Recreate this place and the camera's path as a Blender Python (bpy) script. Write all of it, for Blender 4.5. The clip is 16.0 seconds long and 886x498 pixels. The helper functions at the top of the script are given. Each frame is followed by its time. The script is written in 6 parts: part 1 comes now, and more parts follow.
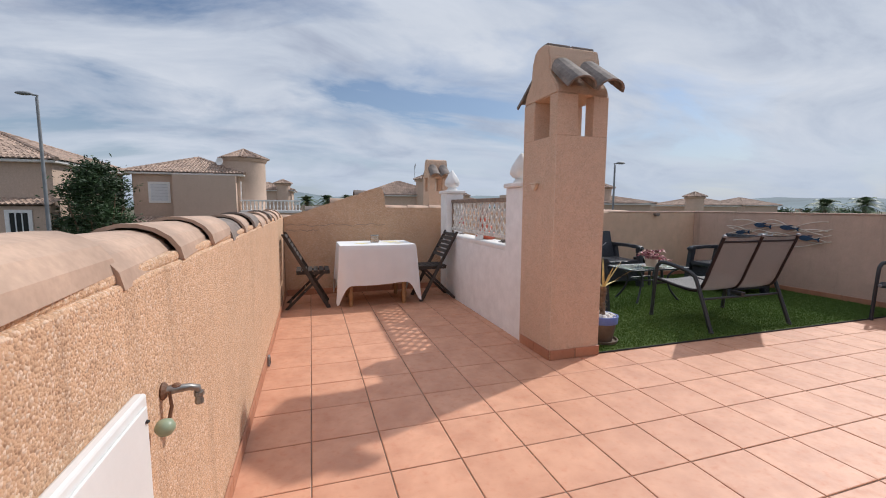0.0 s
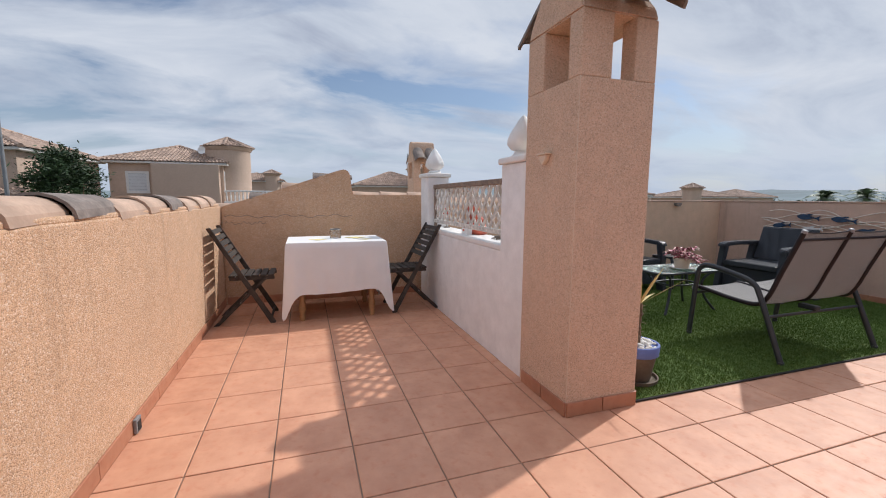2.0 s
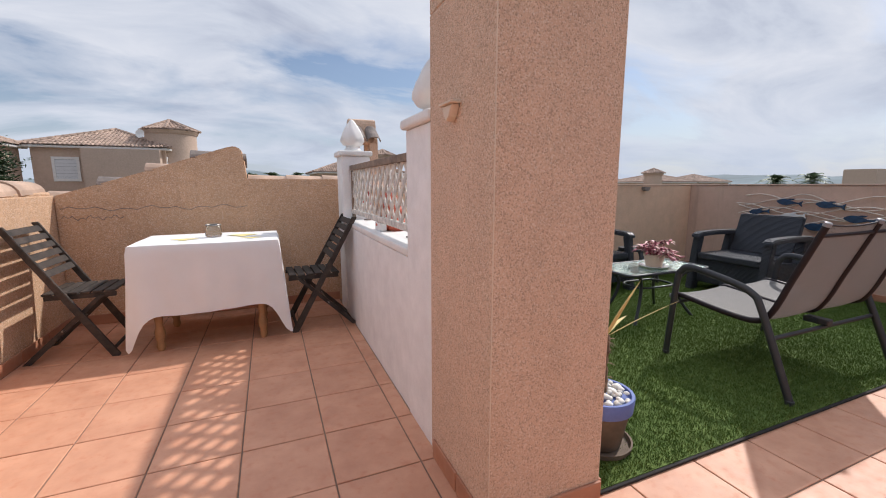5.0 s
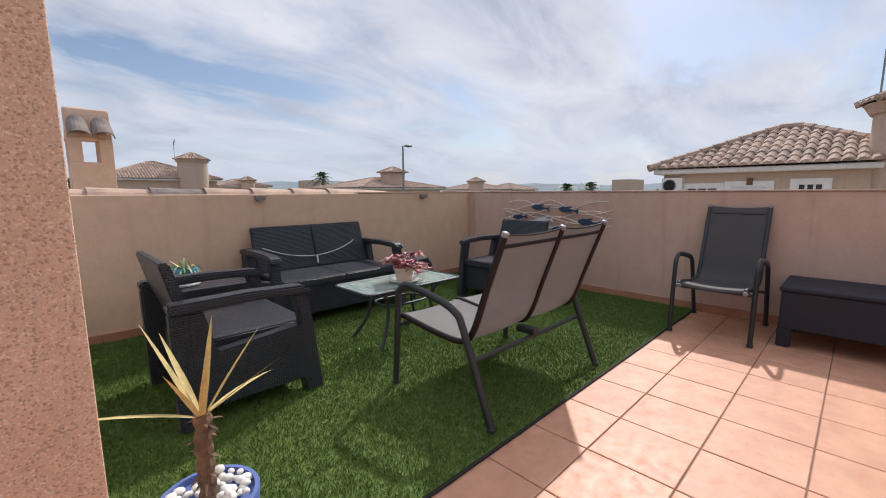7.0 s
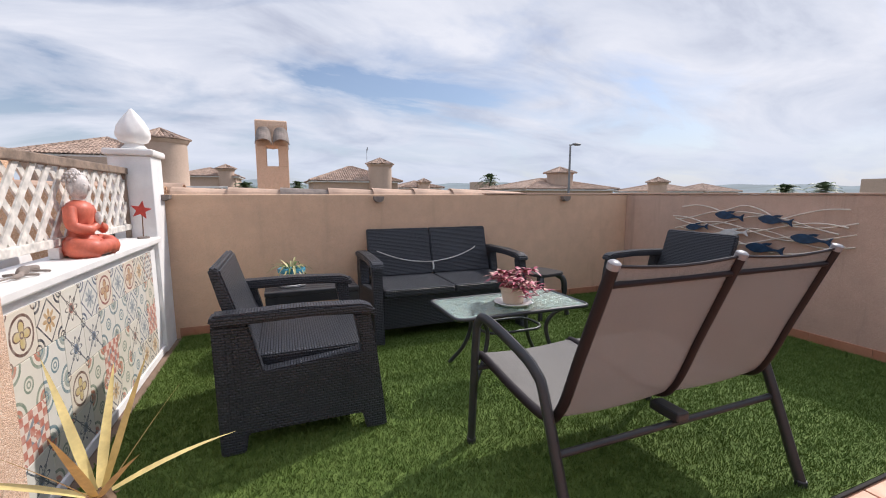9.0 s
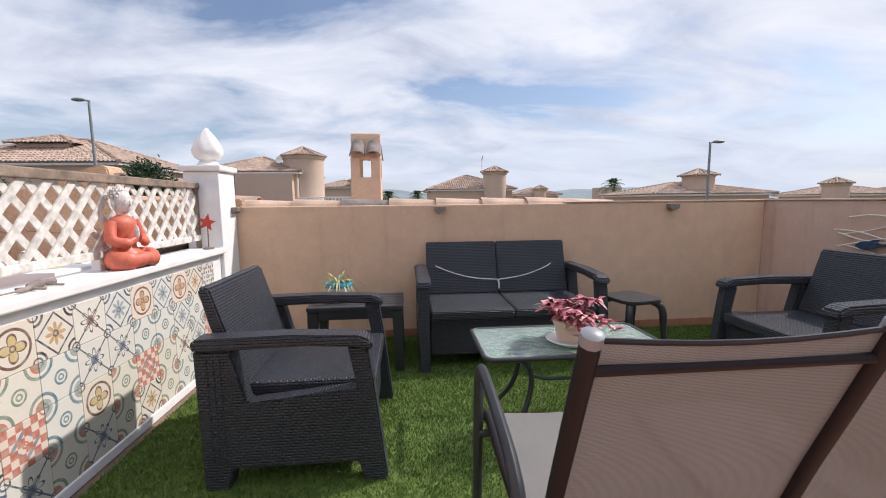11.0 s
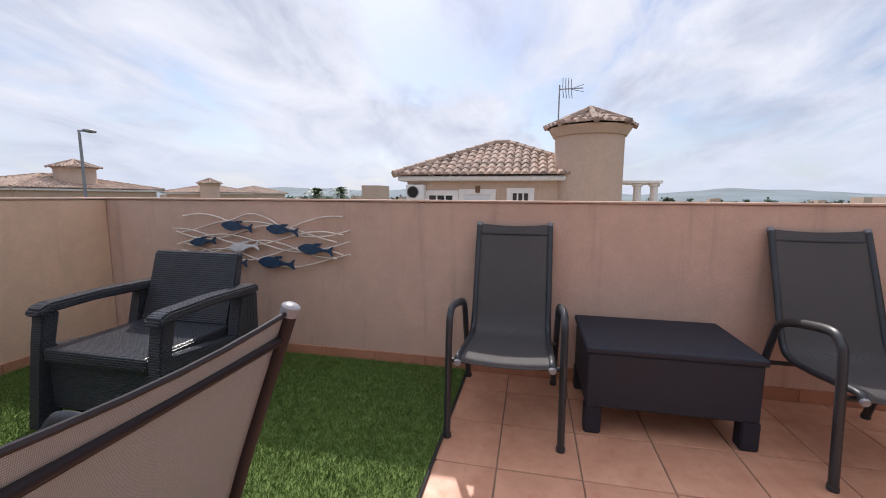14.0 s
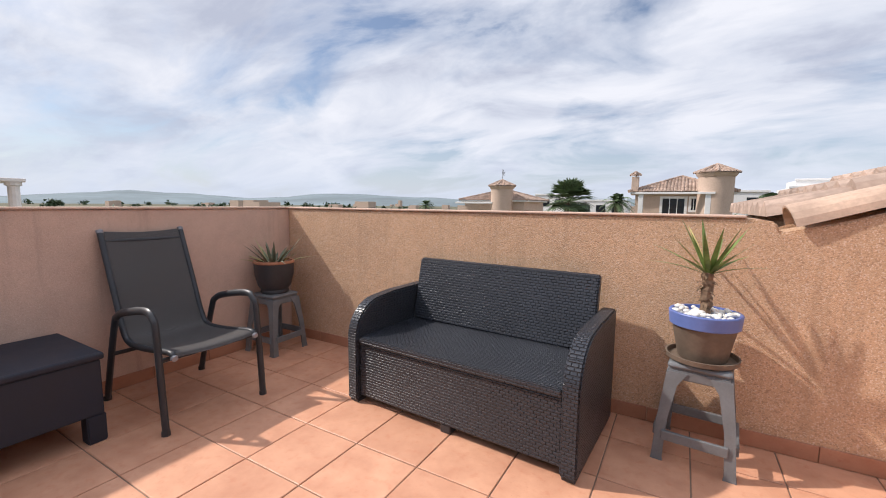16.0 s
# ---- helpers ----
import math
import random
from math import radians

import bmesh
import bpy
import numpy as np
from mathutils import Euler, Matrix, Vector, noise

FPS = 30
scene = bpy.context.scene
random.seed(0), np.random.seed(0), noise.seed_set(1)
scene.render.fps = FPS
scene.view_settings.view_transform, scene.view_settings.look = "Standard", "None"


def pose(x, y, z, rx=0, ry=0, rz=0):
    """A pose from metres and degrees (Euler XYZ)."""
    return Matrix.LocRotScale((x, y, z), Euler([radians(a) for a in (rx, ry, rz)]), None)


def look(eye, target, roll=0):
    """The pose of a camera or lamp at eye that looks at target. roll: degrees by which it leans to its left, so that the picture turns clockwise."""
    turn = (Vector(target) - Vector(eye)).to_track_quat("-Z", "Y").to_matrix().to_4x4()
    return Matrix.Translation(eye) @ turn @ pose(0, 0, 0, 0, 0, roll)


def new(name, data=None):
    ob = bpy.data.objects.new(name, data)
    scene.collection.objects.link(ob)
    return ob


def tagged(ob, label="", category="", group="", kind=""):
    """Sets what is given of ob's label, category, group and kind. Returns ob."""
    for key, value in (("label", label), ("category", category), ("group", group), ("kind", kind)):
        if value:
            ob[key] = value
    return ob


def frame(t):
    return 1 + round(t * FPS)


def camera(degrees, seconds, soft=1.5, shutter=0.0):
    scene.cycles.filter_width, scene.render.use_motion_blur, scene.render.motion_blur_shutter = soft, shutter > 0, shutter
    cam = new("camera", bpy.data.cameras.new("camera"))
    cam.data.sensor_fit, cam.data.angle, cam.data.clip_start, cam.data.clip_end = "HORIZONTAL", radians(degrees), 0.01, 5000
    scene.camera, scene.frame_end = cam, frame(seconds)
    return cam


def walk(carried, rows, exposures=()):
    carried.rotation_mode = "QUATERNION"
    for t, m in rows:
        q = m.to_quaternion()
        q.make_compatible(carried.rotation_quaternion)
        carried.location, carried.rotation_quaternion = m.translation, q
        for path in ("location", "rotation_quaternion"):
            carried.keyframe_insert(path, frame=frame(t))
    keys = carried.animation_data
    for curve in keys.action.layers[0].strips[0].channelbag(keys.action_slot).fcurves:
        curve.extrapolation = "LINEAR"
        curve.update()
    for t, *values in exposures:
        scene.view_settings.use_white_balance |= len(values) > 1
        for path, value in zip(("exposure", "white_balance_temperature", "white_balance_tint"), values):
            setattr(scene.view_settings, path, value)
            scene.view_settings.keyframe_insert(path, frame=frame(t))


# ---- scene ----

cam = camera(94.5, 16.0, soft=1.05)
# seconds, x, y, z, yaw, pitch, roll
ROWS = [
    (0.0, 0.971, 0.542, 1.187, -17.82, -5.96, -0.26),
    (0.5, 1.040, 0.823, 1.173, -19.26, -6.34, -0.13),
    (1.0, 1.139, 1.074, 1.165, -19.82, -6.73, -0.21),
    (1.5, 1.308, 1.305, 1.155, -19.65, -6.96, -0.25),
    (2.0, 1.447, 1.508, 1.133, -18.57, -7.09, -0.33),
    (2.5, 1.576, 1.740, 1.136, -16.85, -7.35, -0.21),
    (3.0, 1.731, 1.889, 1.119, -14.82, -7.81, -0.23),
    (3.2, 1.798, 1.931, 1.119, -13.95, -8.18, 0.02),
    (5.3, 2.235, 2.245, 1.114, -28.15, -9.06, 0.06),
    (5.5, 2.331, 2.253, 1.119, -33.12, -8.53, -0.14),
    (6.0, 2.621, 2.179, 1.107, -42.07, -7.67, -0.38),
    (6.5, 2.879, 2.192, 1.112, -45.88, -7.67, -0.10),
    (7.0, 3.108, 2.215, 1.111, -44.51, -7.90, 0.28),
    (7.5, 3.326, 2.212, 1.107, -40.48, -7.99, 0.40),
    (8.0, 3.463, 2.257, 1.104, -35.09, -7.88, 0.35),
    (8.5, 3.621, 2.388, 1.113, -28.50, -7.73, -0.08),
    (9.0, 3.752, 2.486, 1.108, -21.46, -7.67, -0.07),
    (9.2, 3.819, 2.500, 1.106, -18.58, -7.49, 0.23),
    (11.3, 4.359, 2.793, 1.135, -4.93, -6.61, 0.57),
    (11.5, 4.425, 2.825, 1.150, -6.33, -6.79, 0.78),
    (12.0, 4.553, 2.839, 1.147, -13.11, -6.93, 0.55),
    (12.5, 4.654, 2.855, 1.139, -23.74, -6.95, 0.37),
    (13.0, 4.724, 2.891, 1.142, -38.57, -7.02, 0.19),
    (13.5, 4.780, 2.882, 1.146, -57.32, -7.17, -0.04),
    (14.0, 4.832, 2.844, 1.140, -77.78, -7.26, -0.36),
    (14.5, 4.819, 2.756, 1.138, -98.40, -7.18, -0.27),
    (15.0, 4.707, 2.691, 1.145, -117.80, -7.11, -0.12),
    (15.5, 4.581, 2.667, 1.144, -135.39, -6.77, -0.19),
    (16.0, 4.461, 2.620, 1.156, -149.70, -6.25, -0.58),
]
EXPOSURE = [(0.0, -0.20, 6050, 10), (3.0, -0.12, 6050, 10), (6.0, 0.0, 6250, 13), (7.5, 0.02, 6250, 13), (9.0, 0.13, 6250, 14), (12.5, 0.27, 6250, 14), (14.5, 0.22, 6300, 15), (16.0, 0.22, 6350, 13)]
walk(cam, [(t, pose(x, y, z, 90 + pitch, roll, yaw)) for t, x, y, z, yaw, pitch, roll in ROWS], EXPOSURE)

# ---- sky, clouds and sun ----
SUN_WAY = Vector((0.936, 0.352, 1.0)).normalized()      # towards the sun, 45 degrees up
world = bpy.data.worlds.new("world")
scene.world = world
world.use_nodes = True
wn, wl = world.node_tree.nodes, world.node_tree.links
wn.clear()


def wnode(kind, **values):
    n = wn.new(kind)
    for k, v in values.items():
        n.inputs[int(k[1:])].default_value = v
    return n


def wmath(op, a, b=None):
    n = wn.new("ShaderNodeMath")
    n.operation = op
    for k, v in enumerate((a, b)):
        if v is None:
            continue
        if isinstance(v, (int, float)):
            n.inputs[k].default_value = v
        else:
            wl.new(v, n.inputs[k])
    return n.outputs[0]


sky = wn.new("ShaderNodeTexSky")
sky.sky_type, sky.sun_disc = "NISHITA", False
sky.sun_elevation = math.asin(SUN_WAY.z)
sky.sun_rotation = math.atan2(SUN_WAY.x, SUN_WAY.y)
sky.dust_density, sky.ozone_density = 1.2, 2.0
coord = wn.new("ShaderNodeTexCoord")
split = wn.new("ShaderNodeSeparateXYZ")
wl.new(coord.outputs["Generated"], split.inputs[0])
up = wmath("ADD", wmath("MAXIMUM", split.outputs[2], 0.0), 0.27)
flat = wn.new("ShaderNodeCombineXYZ")
wl.new(wmath("DIVIDE", split.outputs[0], up), flat.inputs[0])
wl.new(wmath("DIVIDE", split.outputs[1], up), flat.inputs[1])
turned = wn.new("ShaderNodeMapping")
turned.inputs["Rotation"].default_value = (0, 0, radians(-25))
turned.inputs["Scale"].default_value = (0.85, 1.45, 1.0)
turned.inputs["Location"].default_value = (2.4, 5.3, 0.7)
wl.new(flat.outputs[0], turned.inputs[0])


def cloud_noise(scale, detail, rough, distort):
    n = wn.new("ShaderNodeTexNoise")
    n.inputs["Scale"].default_value, n.inputs["Detail"].default_value = scale, detail
    n.inputs["Roughness"].default_value, n.inputs["Distortion"].default_value = rough, distort
    wl.new(turned.outputs[0], n.inputs["Vector"])
    return n.outputs[0]


def wramp(value, stops):
    n = wn.new("ShaderNodeValToRGB")
    e = n.color_ramp.elements
    e[0].position, e[0].color = stops[0][0], (*stops[0][1], 1)
    e[1].position, e[1].color = stops[-1][0], (*stops[-1][1], 1)
    for p, c in stops[1:-1]:
        k = e.new(p)
        k.color = (*c, 1)
    wl.new(value, n.inputs[0])
    return n.outputs[0]


cover = wramp(cloud_noise(1.25, 10.0, 0.56, 0.45), [(0.38, (0.08, 0.08, 0.08)), (0.45, (0.60, 0.60, 0.60)), (0.55, (1, 1, 1))])
tone = wramp(cloud_noise(1.7, 9.0, 0.56, 0.5), [(0.33, (4.5, 4.85, 5.75)), (0.48, (6.3, 6.65, 7.3)), (0.64, (7.7, 7.85, 8.2))])
gain = wn.new("ShaderNodeMix")
gain.data_type = "RGBA"
wl.new(cover, gain.inputs[0])
wl.new(sky.outputs[0], gain.inputs[6])
wl.new(tone, gain.inputs[7])
# pale haze that thickens towards the horizon
haze = wn.new("ShaderNodeMix")
haze.data_type = "RGBA"
wl.new(wramp(split.outputs[2], [(0.0, (0.85, 0.85, 0.85)), (0.06, (0.55, 0.55, 0.55)), (0.20, (0, 0, 0))]), haze.inputs[0])
wl.new(gain.outputs[2], haze.inputs[6])
haze.inputs[7].default_value = (5.9, 6.5, 7.4, 1)
back = wn.new("ShaderNodeBackground")
back.inputs[1].default_value = 0.10
# an overcast dome is brightest overhead
dome = wn.new("ShaderNodeMix")
dome.data_type, dome.blend_type = "RGBA", "MULTIPLY"
dome.inputs[0].default_value = 1.0
wl.new(haze.outputs[2], dome.inputs[6])
wl.new(wramp(split.outputs[2], [(0.0, (1, 1, 1)), (0.40, (1, 1, 1)), (1.0, (1.5, 1.5, 1.5))]), dome.inputs[7])
wl.new(dome.outputs[2], back.inputs[0])
out = wn.new("ShaderNodeOutputWorld")
wl.new(back.outputs[0], out.inputs[0])

sun = new("sun", bpy.data.lights.new("sun", "SUN"))
sun.data.energy, sun.data.angle, sun.data.color = 3.5, radians(1.2), (1.0, 0.93, 0.84)
sun.matrix_world = look((0, 0, 40), Vector((0, 0, 40)) - SUN_WAY)


# ---- materials ----
class Nodes:
    """A node material and short ways to add to it."""

    def __init__(self, name):
        self.m = bpy.data.materials.new(name)
        self.m.use_nodes = True
        self.t = self.m.node_tree
        self.b = self.t.nodes["Principled BSDF"]

    def put(self, sock, v):
        if isinstance(v, bpy.types.NodeSocket):
            self.t.links.new(v, sock)
        elif isinstance(v, (tuple, list)) and len(v) == 3 and sock.type == "RGBA":
            sock.default_value = (*v, 1)
        else:
            sock.default_value = v

    def node(self, kind, outlet=0, **kw):
        n = self.t.nodes.new(kind)
        for k, v in kw.items():
            if k in n.inputs:
                self.put(n.inputs[k], v)
        return n.outputs[outlet]

    def math(self, op, a, b=0.0):
        n = self.t.nodes.new("ShaderNodeMath")
        n.operation = op
        self.put(n.inputs[0], a), self.put(n.inputs[1], b)
        return n.outputs[0]

    def mix(self, f, a, b, blend="MIX"):
        n = self.t.nodes.new("ShaderNodeMix")
        n.data_type, n.blend_type = "RGBA", blend
        self.put(n.inputs[0], f), self.put(n.inputs[6], a), self.put(n.inputs[7], b)
        return n.outputs[2]

    def ramp(self, v, *stops):
        n = self.t.nodes.new("ShaderNodeValToRGB")
        e = n.color_ramp.elements
        e[0].position, e[0].color = stops[0][0], (*stops[0][1], 1)
        e[1].position, e[1].color = stops[-1][0], (*stops[-1][1], 1)
        for p, c in stops[1:-1]:
            k = e.new(p)
            k.color = (*c, 1)
        self.put(n.inputs[0], v)
        return n.outputs[0]

    def grey(self, v, lo, hi, a=0.0, b=1.0):
        n = self.t.nodes.new("ShaderNodeMapRange")
        for k, x in enumerate((v, lo, hi, a, b)):
            self.put(n.inputs[k], x)
        return n.outputs[0]

    def where(self, which="Object"):
        n = self.t.nodes.new("ShaderNodeTexCoord")
        return n.outputs[which]

    def chance(self):
        return self.t.nodes.new("ShaderNodeObjectInfo").outputs["Random"]

    def noise(self, scale, detail=4.0, rough=0.55, at=None):
        return self.node("ShaderNodeTexNoise", Vector=at or self.where(), Scale=scale, Detail=detail, Roughness=rough)

    def bump(self, height, strength, distance=0.01, after=None):
        kw = dict(Height=height, Strength=strength, Distance=distance)
        if after is not None:
            kw["Normal"] = after
        return self.node("ShaderNodeBump", **kw)

    def done(self, colour, rough, normal=None, metal=0.0, **more):
        self.put(self.b.inputs["Base Color"], colour)
        self.put(self.b.inputs["Roughness"], rough)
        self.put(self.b.inputs["Metallic"], metal)
        if normal is not None:
            self.put(self.b.inputs["Normal"], normal)
        for k, v in more.items():
            self.put(self.b.inputs[k.replace("_", " ")], v)
        return self.m


def shade(c, f):
    return tuple(min(1.0, x * f) for x in c)


def plain(name, c, rough=0.5, var=0.18, scale=6.0, fine=60.0, bump=0.15, metal=0.0, vary=0.0, **more):
    """Paint, plastic, metal or wood-like surface: patchy colour, fine grain, uneven gloss."""
    n = Nodes(name)
    big = n.noise(scale, 5)
    small = n.noise(fine, 3)
    col = n.mix(n.grey(big, 0.3, 0.7), shade(c, 1 - var), shade(c, 1 + var))
    col = n.mix(n.grey(small, 0.35, 0.75, 0.0, 0.35), col, shade(c, 1 - var * 1.6))
    if vary:
        col = n.mix(n.math("MULTIPLY", n.chance(), vary), col, shade(c, 0.55))
    return n.done(col, n.grey(big, 0.2, 0.8, max(rough - 0.08, 0.03), rough + 0.08), n.bump(small, bump, 0.002), metal, **more)


def roughcast(name, c, grit=1.0, dirt=0.35, fine=270.0):
    """Sprayed pebbly render."""
    n = Nodes(name)
    at = n.where()
    grain = n.t.nodes.new("ShaderNodeTexVoronoi")
    n.put(grain.inputs["Vector"], at), n.put(grain.inputs["Scale"], fine)
    cell = grain.outputs["Distance"]
    pick = n.node("ShaderNodeSeparateXYZ", Vector=grain.outputs["Color"]).node.outputs
    pits = n.noise(60.0, 6, 0.75, at)
    big = n.noise(1.3, 6, 0.6, at)
    mid = n.noise(9.0, 5, 0.6, at)
    col = n.mix(n.grey(mid, 0.3, 0.7), shade(c, 0.93), shade(c, 1.07))
    col = n.mix(n.grey(big, 0.42, 0.75, 0.0, dirt), col, shade(c, 0.70))
    col = n.mix(n.grey(pick[0], 0.70, 0.92, 0.0, 0.62 * grit), col, shade((c[0], c[1] * 0.92, c[2] * 0.90), 0.46))
    col = n.mix(n.grey(pick[1], 0.72, 0.92, 0.0, 0.55 * grit), col, (0.88, 0.74, 0.60))
    col = n.mix(n.grey(pits, 0.56, 0.70, 0.0, 0.35 * grit), col, shade((c[0], c[1] * 0.95, c[2] * 0.95), 0.5))
    streak = n.node("ShaderNodeMapping", Vector=at, Scale=(9.0, 9.0, 0.7))
    col = n.mix(n.grey(n.noise(1.0, 4, 0.6, streak), 0.58, 0.75, 0.0, 0.3 * dirt / 0.35), col, shade(c, 0.5))
    h = n.math("ADD", n.math("MULTIPLY", cell, -0.9), n.math("MULTIPLY", pits, 0.7))
    return n.done(col, 0.92, n.bump(mid, 0.2, 0.01, n.bump(h, 0.7 * grit, 0.004)))


def box_uv(n):
    """A flat coordinate on whichever face of the thing: metres across and up."""
    p = n.node("ShaderNodeSeparateXYZ", Vector=n.where())
    pn = p.node.outputs
    q = n.node("ShaderNodeSeparateXYZ", Vector=n.where("Normal")).node.outputs
    nx = n.math("GREATER_THAN", n.math("ABSOLUTE", q[0]), 0.6)
    nz = n.math("GREATER_THAN", n.math("ABSOLUTE", q[2]), 0.7)
    one_less = n.math("SUBTRACT", 1.0, nx)
    u = n.math("ADD", n.math("MULTIPLY", pn[0], one_less), n.math("MULTIPLY", pn[1], nx))
    flat_v = n.math("MULTIPLY", pn[1], nz)
    v = n.math("ADD", n.math("MULTIPLY", pn[2], n.math("SUBTRACT", 1.0, nz)), flat_v)
    return n.node("ShaderNodeCombineXYZ", X=u, Y=v)


def wicker(name, c, wide=0.026, high=0.0125, strength=1.0):
    """Moulded resin with a woven strand relief; groove shade is put into the colour."""
    n = Nodes(name)
    uv = box_uv(n)
    br = n.t.nodes.new("ShaderNodeTexBrick")
    br.offset = 0.5
    for k, v in dict(Vector=uv, Scale=1.0).items():
        n.put(br.inputs[k], v)
    br.inputs["Mortar Size"].default_value = 0.0032
    br.inputs["Mortar Smooth"].default_value = 1.0
    br.inputs["Brick Width"].default_value, br.inputs["Row Height"].default_value = wide, high
    gap = br.outputs["Fac"]
    big = n.noise(3.0, 4)
    col = n.mix(n.grey(big, 0.3, 0.7), shade(c, 0.85), shade(c, 1.2))
    # shade painted into the grooves so that the strand tops read lighter
    col = n.mix(n.math("MULTIPLY", gap, 0.7), col, shade(c, 0.22))
    col = n.mix(n.grey(n.noise(30.0, 3), 0.6, 0.8, 0.0, 0.25), col, (0.12, 0.12, 0.12))
    return n.done(col, 0.35, n.bump(n.math("SUBTRACT", 1.0, gap), 0.95 * strength, 0.006))


def floor_tile(name, c):
    n = Nodes(name)
    shift = n.node("ShaderNodeCombineXYZ", X=n.math("MULTIPLY", n.chance(), 37.0), Y=n.math("MULTIPLY", n.chance(), 91.0))
    va = n.t.nodes.new("ShaderNodeVectorMath")
    n.put(va.inputs[0], n.where()), n.put(va.inputs[1], shift)
    at = va.outputs[0]
    big, mid, small = n.noise(5.0, 6, 0.6, at), n.noise(22.0, 5, 0.6, at), n.noise(140.0, 3, 0.6, at)
    col = n.mix(n.grey(big, 0.3, 0.7), shade(c, 0.84), (c[0] * 1.12, c[1] * 1.25, c[2] * 1.3))
    col = n.mix(n.grey(mid, 0.55, 0.75, 0.0, 0.5), col, (c[0] * 0.85, c[1] * 0.62, c[2] * 0.55))
    col = n.mix(n.grey(n.chance(), 0.0, 1.0, 0.0, 0.22), col, shade(c, 0.7))
    col = n.mix(n.grey(small, 0.62, 0.75, 0.0, 0.3), col, shade(c, 0.4))
    return n.done(col, n.grey(mid, 0.3, 0.7, 0.42, 0.60), n.bump(small, 0.12, 0.001, n.bump(big, 0.12, 0.004)))


def motif(name, ground, line, accent, kind):
    """Printed encaustic tile, drawn in the tile's own plane (y across, z up, 0.17 wide)."""
    n = Nodes(name)
    p = n.node("ShaderNodeSeparateXYZ", Vector=n.where()).node.outputs
    a, b = n.math("MULTIPLY", p[1], 11.76), n.math("MULTIPLY", p[2], 11.76)
    aa, ab = n.math("ABSOLUTE", a), n.math("ABSOLUTE", b)
    r = n.math("SQRT", n.math("ADD", n.math("MULTIPLY", a, a), n.math("MULTIPLY", b, b)))
    dia = n.math("ADD", aa, ab)
    ang = n.math("ARCTAN2", a, b)
    corner = n.math("SQRT", n.math("ADD", n.math("POWER", n.math("SUBTRACT", 1.0, aa), 2.0), n.math("POWER", n.math("SUBTRACT", 1.0, ab), 2.0)))

    def band(v, at, w):
        return n.math("LESS_THAN", n.math("ABSOLUTE", n.math("SUBTRACT", v, at)), w)

    petals = n.math("ABSOLUTE", n.math("COSINE", n.math("MULTIPLY", ang, 2.0 if kind % 2 else 4.0)))
    flower = n.math("LESS_THAN", r, n.math("ADD", n.math("MULTIPLY", petals, 0.38), 0.16))
    edge = band(r, n.math("ADD", n.math("MULTIPLY", petals, 0.38), 0.2), 0.05)
    if kind == 0:
        marks, fills = n.math("MAXIMUM", band(dia, 0.95, 0.06), band(corner, 0.42, 0.06)), flower
    elif kind == 1:
        marks, fills = n.math("MAXIMUM", band(r, 0.78, 0.06), edge), flower
    elif kind == 2:
        marks = n.math("MAXIMUM", band(corner, 0.62, 0.07), band(r, 0.3, 0.05))
        fills = n.math("LESS_THAN", corner, 0.4)
    elif kind == 3:
        ck = n.node("ShaderNodeTexChecker", 1, Vector=n.where(), Scale=35.0)
        marks, fills = ck, band(dia, 0.6, 0.12)
    elif kind == 4:
        marks = n.math("MAXIMUM", edge, n.math("LESS_THAN", n.math("ABSOLUTE", n.math("SUBTRACT", aa, ab)), 0.05))
        fills = n.math("LESS_THAN", r, 0.25)
    else:
        w1 = n.math("SINE", n.math("MULTIPLY", n.math("ADD", a, b), 9.0))
        w2 = n.math("SINE", n.math("MULTIPLY", n.math("SUBTRACT", a, b), 9.0))
        marks, fills = n.math("GREATER_THAN", n.math("MULTIPLY", w1, w2), 0.35), band(dia, 1.0, 0.1)
    marks = n.math("MAXIMUM", marks, n.math("MAXIMUM", band(corner, 0.2, 0.04), band(r, 0.12, 0.04)))
    col = n.mix(fills, ground, accent)
    col = n.mix(marks, col, line)
    fade = n.noise(45.0, 4)
    col = n.mix(n.grey(fade, 0.4, 0.75, 0.0, 0.45), col, shade(ground, 0.92))
    return n.done(col, 0.35, n.bump(fade, 0.05, 0.001))


